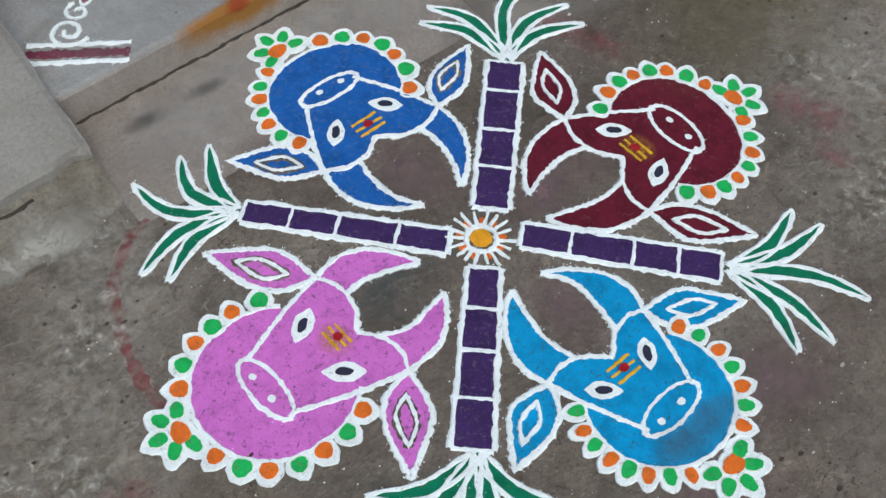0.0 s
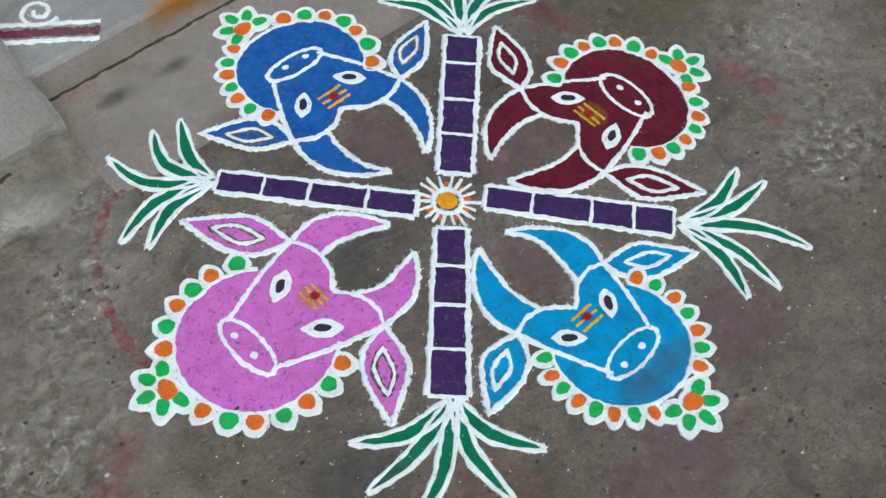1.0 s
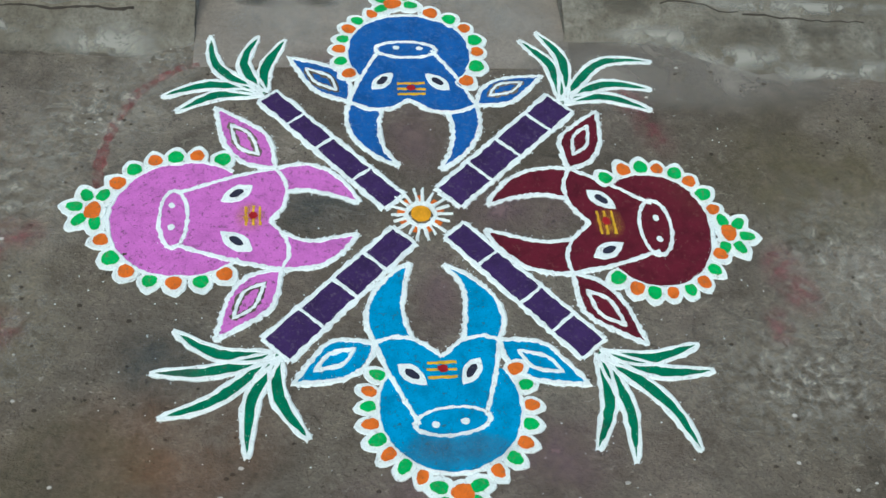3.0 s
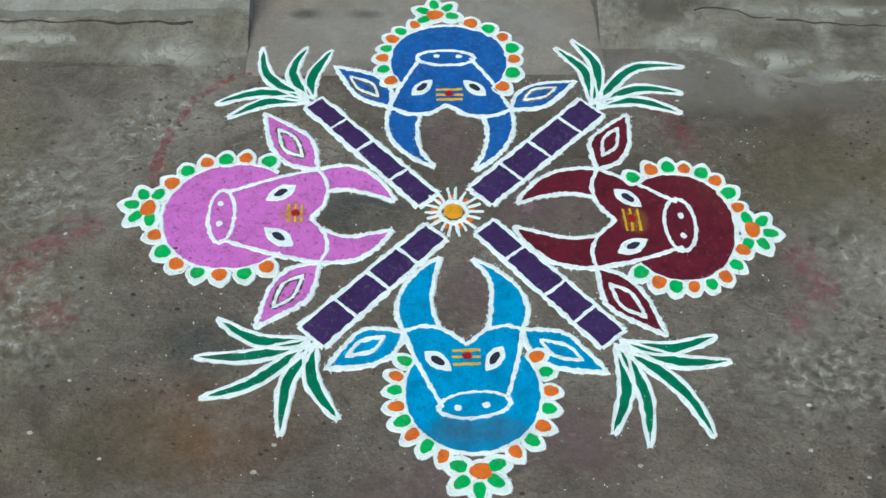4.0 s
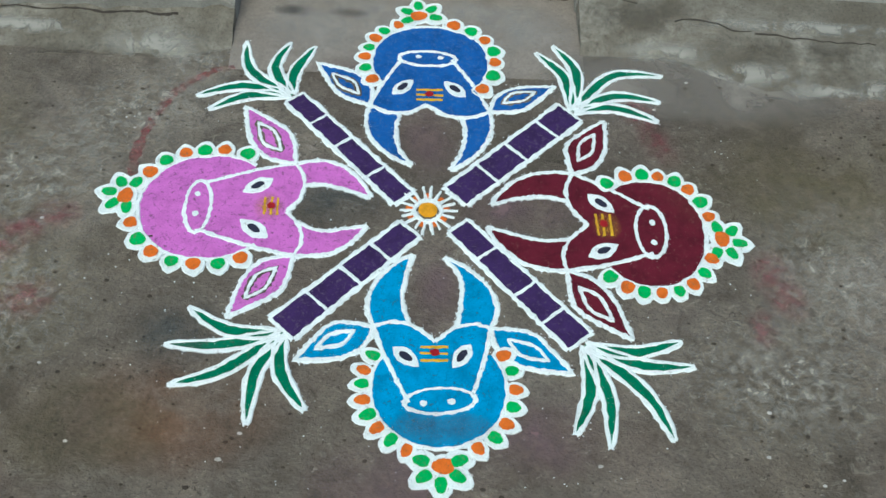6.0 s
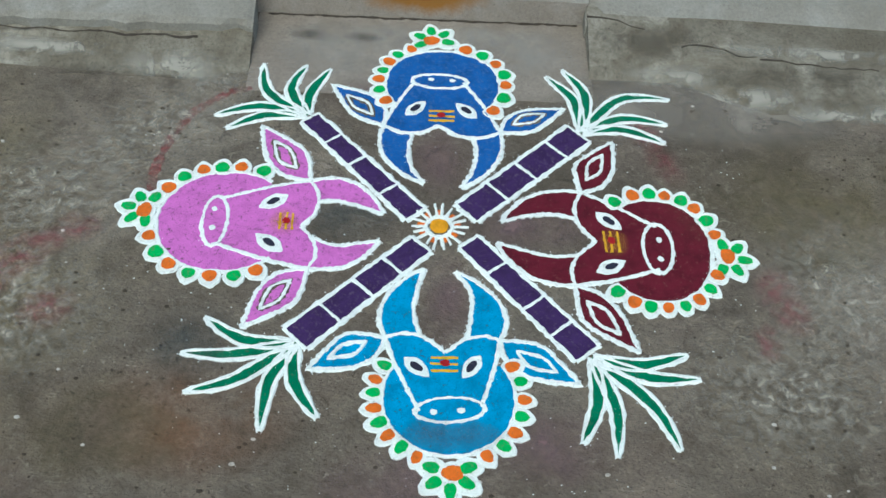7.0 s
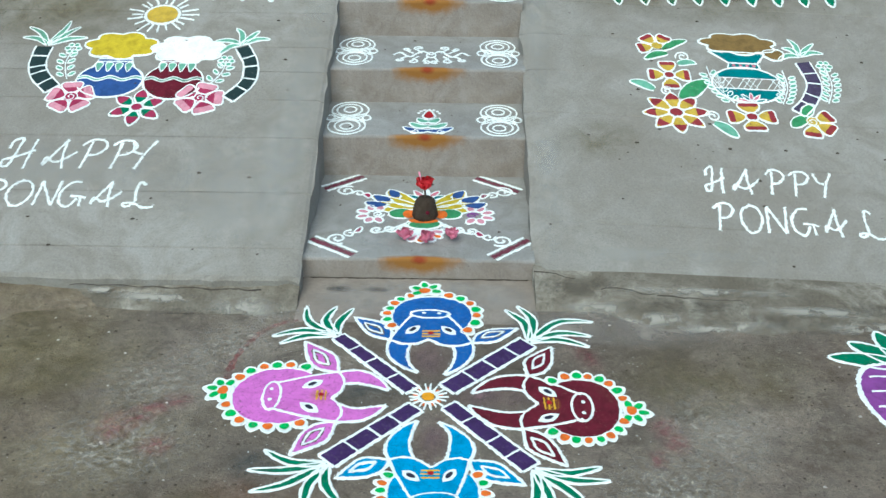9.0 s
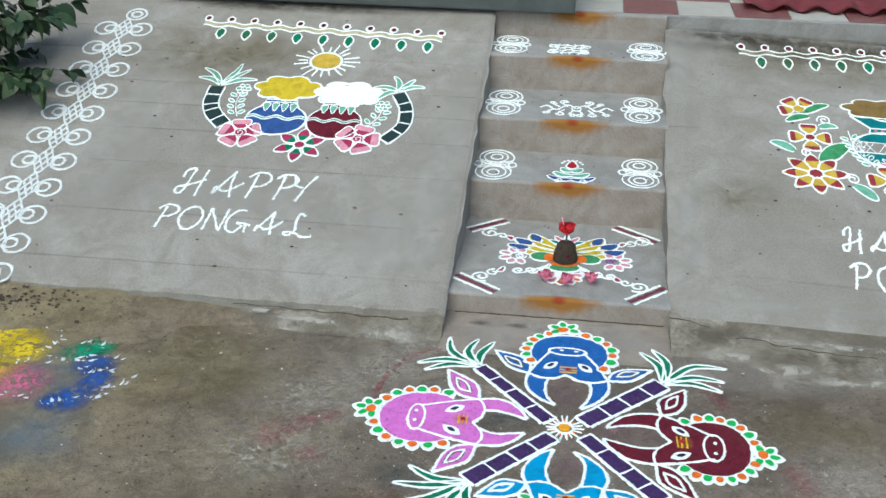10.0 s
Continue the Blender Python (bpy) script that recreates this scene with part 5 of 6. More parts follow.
def lotus_mat():
    """The bright lotus round the dung mound on the first step."""
    at = (-0.045, 1.120)
    top, draw = frame_on(T1, at, "lotus_drawing", "many-coloured powder lotus with blue, yellow and green petals")
    for s in (-1, 1):
        for k, (a, r) in enumerate(((14, 0.270), (32, 0.275), (52, 0.270))):
            t = (at[0] + s * r * math.cos(radians(a)), at[1] + 0.055 + r * 0.80 * math.sin(radians(a)))
            base = (at[0] + s * 0.045, at[1] + 0.045 + 0.018 * k)
            blade(top, draw, base, t, (0, -0.014), 0.084, 0.0098, BRIGHTYELLOW)
            tip = part("blue_tip", draw().fill(smooth([lerp(base, t, 0.97), (lerp(base, t, 0.76)[0] + s * 0.014, lerp(base, t, 0.76)[1] - 0.034), lerp(base, t, 0.56), (lerp(base, t, 0.76)[0] - s * 0.014, lerp(base, t, 0.76)[1] + 0.012)], True), 0.0036), POTBLUE, top)
            part("outline", draw().line(smooth([lerp(base, t, 0.50), (lerp(base, t, 0.56)[0], lerp(base, t, 0.56)[1] + 0.012), (lerp(base, t, 0.56)[0], lerp(base, t, 0.56)[1] - 0.030)]), 0.008, 0.005), WHITE, tip)
        green = part("green_petal", draw().fill(oval(at[0] + s * 0.102, at[1] + 0.006, 0.050, 0.040), 0.0035), MIDGREEN, top)
        part("outline", draw().line(oval(at[0] + s * 0.102, at[1] + 0.006, 0.052, 0.042), 0.009, closed=True), WHITE, green)
        part("orange_petal", draw().fill(oval(at[0] + s * 0.068, at[1] - 0.002, 0.026, 0.036), 0.0045), ORANGE, top)
        for k in range(6):
            a = radians(-115 + 46 * k) if s > 0 else radians(65 + 46 * k)
            shape = oval(at[0] + s * 0.215 + 0.052 * math.cos(a), at[1] + 0.0 + 0.056 * math.sin(a), 0.026, 0.018, math.degrees(a), n=12)
            pl = part("petal", draw().fill(shape, 0.0020), LIGHTPINK, top)
            part("rim", draw().line(shape, 0.011, closed=True), WHITE, pl)
        part("curl", draw().line(curl(at[0] + s * 0.198, at[1], 0.026, 1.5, 0.0, s), 0.008), VIOLET if s > 0 else WHITE, top)
        for k in range(3):
            x1 = at[0] + s * (0.195 - 0.055 * k)
            y1 = at[1] - 0.145 + 0.010 * k
            pts = smooth([(at[0] + s * 0.055, at[1] - 0.06), lerp((at[0] + s * 0.06, at[1] - 0.10), (x1, y1), 0.55), (x1 - s * 0.022, y1 - 0.010)])
            part("scroll", draw().line(pts + curl(x1, y1 + 0.008, 0.026, 1.2, -1.57, s), 0.0120, 0.004), WHITE, top)
    front = part("green_petal", draw().fill(oval(at[0] - 0.005, at[1] - 0.082, 0.070, 0.042), 0.0032), MIDGREEN, top)
    part("outline", draw().line(oval(at[0] - 0.005, at[1] - 0.082, 0.072, 0.045), 0.010, closed=True), WHITE, front)
    part("orange_petal", draw().fill(oval(at[0] - 0.005, at[1] - 0.058, 0.062, 0.022), 0.0042), ORANGE, top)
    for k in range(7):
        a = radians(170 + 33 * k)
        shape = oval(at[0] - 0.01 + 0.062 * math.cos(a), at[1] - 0.160 + 0.052 * math.sin(a), 0.030, 0.020, math.degrees(a), n=12)
        pl = part("petal", draw().fill(shape, 0.0020), (LIGHTPINK, ORANGE)[k % 2], top)
        part("rim", draw().line(shape, 0.0115, closed=True), WHITE, pl)
    part("heart", draw().fill(oval(at[0] - 0.01, at[1] - 0.152, 0.036, 0.030), 0.0036), WHITE, top)
    part("curl", draw().line(curl(at[0] - 0.01, at[1] - 0.152, 0.030, 1.6), 0.007, 0.0055), VIOLET, top)
    for k in range(5):
        a = radians(10 + 40 * k)
        blade(top, draw, (at[0], at[1] + 0.135), (at[0] + 0.085 * math.cos(a), at[1] + 0.165 + 0.075 * math.sin(a)), (0, 0), 0.030, 0.008, (TEAL, ROSE, WHITE, ROSE, TEAL)[k])


lotus_mat()


# ---- the mound and the flowers on the first step ----
def lathe(profile, n=28, wob=0.0):
    bm = bmesh.new()
    rows = []
    for j, (r, z) in enumerate(profile):
        rows.append([bm.verts.new((r * (1 + wob * noise.noise((math.cos(6.283 * k / n) * 2, math.sin(6.283 * k / n) * 2, z * 30))) * math.cos(6.283 * k / n),
                                   r * (1 + wob * noise.noise((math.cos(6.283 * k / n) * 2, math.sin(6.283 * k / n) * 2, z * 30 + 9))) * math.sin(6.283 * k / n), z)) for k in range(n)])
    for a, b in zip(rows, rows[1:]):
        for k in range(n):
            f = bm.faces.new((a[k], a[(k + 1) % n], b[(k + 1) % n], b[k]))
            f.smooth = True
    bm.faces.new(rows[0][::-1])
    bm.faces.new(rows[-1])
    return bm


def crumpled_petal(length, width, cup, seed, cols=6, rows=7):
    """A soft petal that starts at the origin, runs along +x and curls up."""
    bm = bmesh.new()
    g = []
    for i in range(rows):
        t = i / (rows - 1)
        w = width * (math.sin(math.pi * min(0.97, 0.12 + t * 0.80)) ** 0.8)
        row = []
        for j in range(cols):
            s = j / (cols - 1) * 2 - 1
            z = cup * t * t * length + 0.25 * width * s * s + 0.20 * width * t * noise.noise((t * 4 + seed, s * 3, seed))
            row.append(bm.verts.new((length * t * (1 - 0.1 * s * s), w * s / 2, z)))
        g.append(row)
    for i in range(rows - 1):
        for j in range(cols - 1):
            f = bm.faces.new((g[i][j], g[i + 1][j], g[i + 1][j + 1], g[i][j + 1]))
            f.smooth = True
    geo = bmesh.ops.solidify(bm, geom=bm.faces[:], thickness=0.0012)
    return bm


def mound():
    top = thing("dung_mound", (-0.045, 1.105, 0.090), "dark brown cow dung mound standing on the powder lotus", "offering")
    prof = [(0.026, 0.0005), (0.051, 0.001), (0.054, 0.009), (0.051, 0.030), (0.046, 0.055), (0.040, 0.075), (0.030, 0.088), (0.014, 0.094), (0.002, 0.095)]
    part("mound_body", lathe(prof, 30, 0.10), MUD, top)
    f = part("red_mark", lathe([(0.002, 0.0), (0.009, 0.0012), (0.007, 0.003), (0.001, 0.0035)], 12, 0.3), MAROON, top)
    f.matrix_local = pose(0.012, -0.0490, 0.045, 80, 0, 0)


mound()


def hibiscus():
    top = thing("red_flower", (-0.045, 1.105, 0.186), "red hibiscus flower with ruffled petals, stuck in the dung mound", "flower")
    part("flower_stem", lathe([(0.0035, -0.022), (0.0040, 0.0), (0.0045, 0.034), (0.003, 0.038)], 10, 0.1), STEM, top)
    for k in range(7):
        ob = part("petal", crumpled_petal(0.062, 0.056, 0.10, k * 3.1), PETALRED, top)
        ob.matrix_local = pose(0, 0, 0.030, 0, -44 + (k % 3) * 9, k * 51.4 + 12)
    for k in range(5):
        ob = part("petal", crumpled_petal(0.050, 0.046, 0.0, 40 + k * 2.3), PETALRED, top)
        ob.matrix_local = pose(0, 0, 0.034, 0, -66 + (k % 2) * 10, k * 72 + 40)
    tip = part("pistil", lathe([(0.002, 0.0), (0.0025, 0.05), (0.004, 0.075), (0.001, 0.082)], 8, 0.2), PETALPINK, top)
    tip.matrix_local = pose(-0.006, 0, 0.035, 0, -14, 0)


hibiscus()


def pink_flower(x, y, turn, size):
    top = thing("pink_flower", (x, y, 0.0935), "small crumpled pink flower lying on the cement tread", "flower", "pink flowers on the first step", turn)
    for k in range(7):
        ob = part("petal", crumpled_petal(0.036 * size, 0.030 * size, 0.3, turn + k * 1.7, 5, 5), PETALPINK, top)
        ob.matrix_local = pose(0, 0, 0.005, 0, -18 - (k % 3) * 16, k * 51)
    part("calyx", lathe([(0.002, 0.0), (0.007, 0.003), (0.006, 0.010), (0.001, 0.012)], 10, 0.1), PETALPINK, top)


for x, y, t, s in ((-0.122, 0.900, 10, 1.25), (-0.034, 0.878, 75, 1.3), (0.070, 0.910, 140, 1.25)):
    pink_flower(x, y, t, s)


# ---- the half-seen vegetable drawing and the smudged drawing on the ground ----
def vegetable_drawing():
    at = (1.72, -0.05)
    top, draw = frame_on(ground_z, at, "vegetable_drawing", "purple striped vegetable with green leaves, drawn in powder on the ground")
    shape = smooth([(1.57, 0.205), (1.505, 0.150), (1.475, 0.030), (1.505, -0.120), (1.600, -0.290), (1.720, -0.390), (1.850, -0.290), (1.940, -0.100), (1.950, 0.060), (1.880, 0.190), (1.720, 0.215)], True)
    skin = outlined(top, "skin", draw, shape, VIOLET, 0.020, 0.0020)
    for k in range(6):
        y = 0.135 - 0.085 * k
        w = 0.215 * math.sin(math.acos(max(-0.95, min(0.95, (y + 0.02) / 0.36)))) - 0.01
        part("stripe", draw().line(wavy((1.715 - w, y), (1.715 + w, y - 0.02), 0.006, 1.5), 0.013), WHITE, skin)
    for tip, bend in (((1.423, 0.253), (0.0, 0.012)), ((1.520, 0.345), (0.012, 0.0)), ((1.640, 0.420), (0.0, 0.0)), ((1.800, 0.410), (0.0, 0.0)), ((1.950, 0.330), (-0.01, 0.01)), ((2.020, 0.230), (0.0, 0.012))):
        blade(top, draw, (1.700, 0.190), tip, bend, 0.085, 0.014)


vegetable_drawing()

LAYER = [0.0008]


def smear_disc(name, x, y, rx, ry, material, parent=None, turn=0, surf=ground_z, raised=0.0):
    me = bpy.data.meshes.new(name)
    n = 24
    me.from_pydata([(0, 0, 0)] + [(math.cos(6.283 * k / n), math.sin(6.283 * k / n), 0) for k in range(n)], [], [(0, k + 1, (k + 1) % n + 1) for k in range(n)])
    me.materials.append(material)
    ob = new(name, me)
    LAYER[0] += 0.00003
    px, py = (parent.location.x, parent.location.y) if parent else (0, 0)
    ob.parent = parent
    sx, sy = (surf(x + 0.1, y) - surf(x, y)) * 10, (surf(x, y + 0.1) - surf(x, y)) * 10
    slope = Matrix(((1, 0, -sx, 0), (0, 1, -sy, 0), (sx, sy, 1, 0), (0, 0, 0, 1)))
    ob.matrix_basis = pose(x - px, y - py, surf(x, y) + LAYER[0] + raised) @ slope @ pose(0, 0, 0, 0, 0, turn) @ Matrix.Diagonal((rx, ry, 1, 1))
    return ob


def smudged_drawing():
    top = thing("smudged_drawing", (-1.98, 0.1, 0), "old powder drawing in yellow, green, blue and pink, smudged", "drawing")
    tint = {k: smear("smudge_" + k, c, 12.0 if k == "haze" else 32.0, cv, d, True, 0.30 if k == "haze" else 0.10) for k, c, cv, d in (
        ("yellow", (0.62, 0.47, 0.02), 0.45, 0.95), ("pink", (0.52, 0.14, 0.24), 0.47, 0.85), ("green", (0.01, 0.24, 0.13), 0.43, 0.95),
        ("blue", (0.02, 0.08, 0.30), 0.43, 0.95), ("haze", (0.14, 0.18, 0.21), 0.42, 0.60))}
    for k, x, y, rx, ry, t in (("haze", -1.93, 0.05, 0.20, 0.22, 0), ("haze", -1.83, -0.32, 0.22, 0.24, 20), ("yellow", -2.30, 0.30, 0.23, 0.26, 10), ("yellow", -2.12, 0.20, 0.12, 0.14, 30),
                               ("yellow", -2.18, 0.02, 0.14, 0.12, 0), ("pink", -2.04, -0.03, 0.15, 0.16, 0), ("green", -1.870, 0.225, 0.125, 0.085, 25), ("green", -1.83, 0.27, 0.08, 0.07, 0),
                               ("blue", -1.800, 0.135, 0.105, 0.085, 15), ("blue", -1.755, 0.035, 0.085, 0.12, 10), ("blue", -1.800, -0.095, 0.10, 0.11, -30), ("blue", -1.86, -0.13, 0.06, 0.06, 0)):
        smear_disc("smear", x, y, rx, ry, tint[k], top, t)
    rng = random.Random(31)
    flakes = Sketch(ground_z, (-1.98, 0.1))
    for p, q, n in (((-1.90, 0.15), (-1.74, 0.19), 16), ((-1.86, 0.09), (-1.71, 0.10), 14), ((-1.88, -0.15), (-1.70, -0.07), 20), ((-1.70, -0.08), (-1.66, 0.05), 14), ((-1.94, 0.26), (-1.74, 0.33), 18),
                    ((-1.99, 0.16), (-1.90, 0.13), 12), ((-2.22, 0.42), (-2.02, 0.36), 18), ((-2.25, 0.10), (-2.02, 0.12), 20), ((-2.06, -0.11), (-1.95, -0.10), 10), ((-2.05, 0.20), (-2.00, 0.30), 12), ((-1.66, 0.03), (-1.60, 0.09), 8)):
        for _ in range(n):
            x, y = lerp(p, q, rng.random())
            x, y, r, a = x + rng.gauss(0, 0.012), y + rng.gauss(0, 0.014), 0.003 + 0.016 * rng.random() ** 2.5, rng.uniform(0, 3.14)
            pts = [(x + r * k * (math.cos(a) * math.cos(w) - 0.45 * math.sin(a) * math.sin(w)), y + r * k * (math.sin(a) * math.cos(w) + 0.45 * math.cos(a) * math.sin(w))) for w, k in ((0, 1.3), (1.2, 0.7), (2.3, 1.1), (3.5, 0.8), (4.6, 1.0), (5.5, 0.6))]
            flakes.fill(pts, 0.0030, 0.0006)
    part("white_flakes", flakes, CHALK, top)


smudged_drawing()

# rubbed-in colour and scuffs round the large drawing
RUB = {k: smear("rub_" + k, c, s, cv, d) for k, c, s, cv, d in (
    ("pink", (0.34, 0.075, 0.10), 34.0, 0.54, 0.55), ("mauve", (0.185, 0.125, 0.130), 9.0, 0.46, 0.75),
    ("pale", (0.46, 0.43, 0.37), 42.0, 0.57, 0.95), ("slate", (0.085, 0.095, 0.095), 9.0, 0.42, 0.55), ("rust", (0.22, 0.10, 0.05), 10.0, 0.47, 0.55), ("olive", (0.15, 0.125, 0.06), 7.0, 0.47, 0.55), ("blackish", (0.045, 0.040, 0.034), 12.0, 0.42, 0.7), ("lime", (0.42, 0.42, 0.40), 8.0, 0.50, 0.45), ("cement", (0.245, 0.220, 0.192), 6.0, 0.36, 0.9))}
for k, x, y, rx, ry, t in (
        ("cement", 0.58, 0.44, 0.34, 0.17, 8), ("cement", 0.80, 0.40, 0.30, 0.13, 0), ("cement", 0.46, 0.40, 0.20, 0.14, 0),
        ("pale", -0.72, 0.28, 0.26, 0.17, 30), ("pale", -0.95, 0.05, 0.30, 0.22, 0), ("pale", 0.93, -0.16, 0.22, 0.30, 10), ("pale", -0.58, 0.47, 0.12, 0.14, 0), ("pale", -1.0, -0.3, 0.35, 0.25, 0), ("pale", 0.75, -0.45, 0.28, 0.20, 0),
        ("pink", -0.860, -0.298, 0.075, 0.065, 20), ("pink", -0.945, -0.145, 0.060, 0.075, 0), ("pink", -0.840, -0.060, 0.065, 0.055, 0), ("pink", -0.895, -0.105, 0.05, 0.05, 0), ("pink", -1.02, -0.20, 0.09, 0.10, 0),
        ("pink", 0.775, -0.175, 0.060, 0.075, 0), ("pink", 0.800, -0.245, 0.055, 0.070, 15), ("pink", 0.730, -0.325, 0.040, 0.060, 0), ("pink", 0.565, 0.215, 0.05, 0.09, 20), ("pink", 0.520, 0.320, 0.05, 0.10, 30), ("mauve", -0.066, -0.72, 0.19, 0.13, 0),
        ("rust", -0.500, -0.565, 0.24, 0.16, 0), ("olive", -0.66, -0.60, 0.18, 0.16, 0), ("mauve", 0.0, 0.20, 0.10, 0.15, 0), ("mauve", 0.20, 0.0, 0.20, 0.10, 0),
        ("mauve", 0.02, -0.24, 0.08, 0.15, 0), ("slate", -0.205, 0.00, 0.15, 0.085, 0), ("slate", -0.52, -0.38, 0.13, 0.12, 0), ("mauve", 0.22, -0.60, 0.15, 0.12, 0), ("olive", -1.35, 0.15, 0.5, 0.3, 0), ("mauve", -1.2, -0.85, 0.5, 0.3, 0),
        ("olive", -1.6, 0.42, 0.5, 0.2, 0), ("olive", 1.0, 0.1, 0.5, 0.25, 0), ("blackish", -2.25, 0.50, 0.28, 0.10, 0)):
    smear_disc("powder_stain", x, y, rx, ry, RUB[k], bpy.data.objects["ground"], t)

# a faint red line rubbed out in a wide arc
ARC_RED = smear("rubbed_red_line", (0.27, 0.035, 0.05), 28.0, 0.50, 0.80, False)
part("powder_stain", Sketch(ground_z, (0, 0)).line(smooth([(-0.500, 0.440), (-0.556, 0.415), (-0.622, 0.357), (-0.664, 0.280), (-0.690, 0.180), (-0.698, 0.095), (-0.690, 0.02)], False, 0.012), 0.026, 0.0012, rag=0.45, taper=(0.7, 1.0)), ARC_RED, bpy.data.objects["ground"])

for n, (k, x, y, rx, ry) in enumerate((("blackish", -0.370, 0.664, 0.060, 0.026), ("blackish", -0.218, 0.662, 0.060, 0.024), ("lime", 0.18, 0.62, 0.24, 0.12), ("lime", -0.28, 0.60, 0.22, 0.13), ("lime", -0.05, 0.68, 0.40, 0.06), ("mauve", -0.05, 0.44, 0.30, 0.07))):
    smear_disc("scuff", x, y, rx, ry, RUB[k], bpy.data.objects["landing"], 0, level(0.0010 + 0.0001 * n - LAYER[0]))

# pale scuffed lime and dark damp on the mortar below the cracked apron
FOOT_RIGHT = bpy.data.objects["mortar_foot.001"]
SCUFFED = {"chalky": smear("chalky_scuff", (0.36, 0.345, 0.305), 14.0, 0.47, 0.80, True, 0.12), "damp": smear("damp_scuff", (0.120, 0.106, 0.084), 9.0, 0.48, 0.60, True, 0.2)}


def draped(name, x, y, rx, ry, material, parent, surf, lift):
    """A thin patch that lies on an uneven surface; its middle and edge carry the fade."""
    bm = bmesh.new()
    cols, rows = 26, 12
    grid = [[bm.verts.new((-1 + 2 * i / cols, -1 + 2 * j / rows, surf(x + rx * (-1 + 2 * i / cols), y + ry * (-1 + 2 * j / rows)) - surf(x, y))) for i in range(cols + 1)] for j in range(rows + 1)]
    for a, b in zip(grid, grid[1:]):
        for i in range(cols):
            bm.faces.new((a[i], a[i + 1], b[i + 1], b[i]))
    ob = part(name, bm, material, parent)
    ob.matrix_basis = pose(x, y, surf(x, y) + lift) @ Matrix.Diagonal((rx, ry, 1, 1))
    return ob


for n, (k, x, y, rx, ry) in enumerate((("damp", 0.95, 0.54, 0.34, 0.05), ("damp", 1.35, 0.46, 0.40, 0.06), ("damp", 0.58, 0.64, 0.22, 0.06), ("damp", 1.75, 0.55, 0.40, 0.06), ("chalky", 0.80, 0.46, 0.22, 0.050),
                                       ("chalky", 1.10, 0.415, 0.30, 0.045), ("chalky", 1.45, 0.52, 0.28, 0.035), ("chalky", 0.62, 0.53, 0.16, 0.045), ("chalky", 1.70, 0.43, 0.30, 0.05), ("chalky", 1.05, 0.62, 0.40, 0.03))):
    draped("scuff", x, y, rx, ry, SCUFFED[k], FOOT_RIGHT, right_foot, 0.004 + 0.0002 * n)
FOOT_LEFT = bpy.data.objects["mortar_foot"]
left_foot = lambda x, y: foot(x, y, 0)
for n, (k, x, y, rx, ry) in enumerate((("chalky", -1.05, 0.545, 0.22, 0.030), ("chalky", -0.72, 0.50, 0.16, 0.06), ("chalky", -1.25, 0.57, 0.14, 0.022), ("damp", -0.90, 0.46, 0.25, 0.04))):
    draped("scuff", x, y, rx, ry, SCUFFED[k], FOOT_LEFT, left_foot, 0.003 + 0.0002 * n)

# olive, dark and lime marks on the aprons and steps, darker along apron tops
for k, x, y, rx, ry, t in (("olive", 1.35, 2.50, 0.9, 0.22, 0), ("blackish", 1.25, 2.60, 0.95, 0.13, 2), ("blackish", 0.8, 2.66, 0.5, 0.06, 0), ("lime", 0.46, 2.45, 0.08, 0.25, 0), ("olive", 0.70, 1.45, 0.22, 0.14, 20), ("lime", 0.47, 1.25, 0.07, 0.55, 0), ("lime", 0.46, 2.15, 0.07, 0.45, 0), ("lime", 0.95, 0.82, 0.5, 0.05, 0)):
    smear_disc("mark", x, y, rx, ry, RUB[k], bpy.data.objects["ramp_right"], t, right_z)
for k, x, y, rx, ry, t in (("lime", -0.85, 1.1, 0.3, 0.4, 0), ("blackish", -1.6, 2.64, 0.9, 0.06, 0), ("lime", -0.61, 1.75, 0.085, 0.95, 0), ("lime", -0.66, 1.25, 0.12, 0.55, 0), ("lime", -2.2, 1.4, 0.18, 0.9, 0), ("lime", -1.5, 1.15, 0.6, 0.20, 0), ("olive", -1.9, 2.2, 0.7, 0.3, 0)):
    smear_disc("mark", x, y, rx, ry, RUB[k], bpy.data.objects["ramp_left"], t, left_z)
for k, x, y, z, rx, ry in (("lime", -0.3, 0.95, 0, 0.2, 0.25), ("lime", 0.25, 1.30, 0, 0.2, 0.15)):
    smear_disc("tread_mark", x, y, rx, ry, RUB[k], bpy.data.objects["ground"], 0, level(0.090))
smear_disc("scuff", 0.035, -0.585, 0.125, 0.045, RUB["slate"], bpy.data.objects["bull_drawing"], 0, ground_z, 0.0022)


SMUDGED_MARK = smear("smudged_turmeric", (0.62, 0.30, 0.05), 60.0, 0.46, 0.75)
for ob in [o for o in scene.objects if o.name.startswith("bull_drawing")]:
    if ob.children and any(w in ob["label"] for w in ("pink", "maroon")):
        mark = next(c for c in ob.children if c.name.startswith("forehead_mark"))
        mid = sum((v.co for v in mark.data.vertices), Vector()) / len(mark.data.vertices)
        d = smear_disc("mark_smudge", 0, 0, 0.042, 0.036, SMUDGED_MARK, ob)
        d.matrix_basis = pose(mid.x, mid.y - 0.008, 0.0042) @ Matrix.Diagonal((0.044, 0.036, 1, 1))


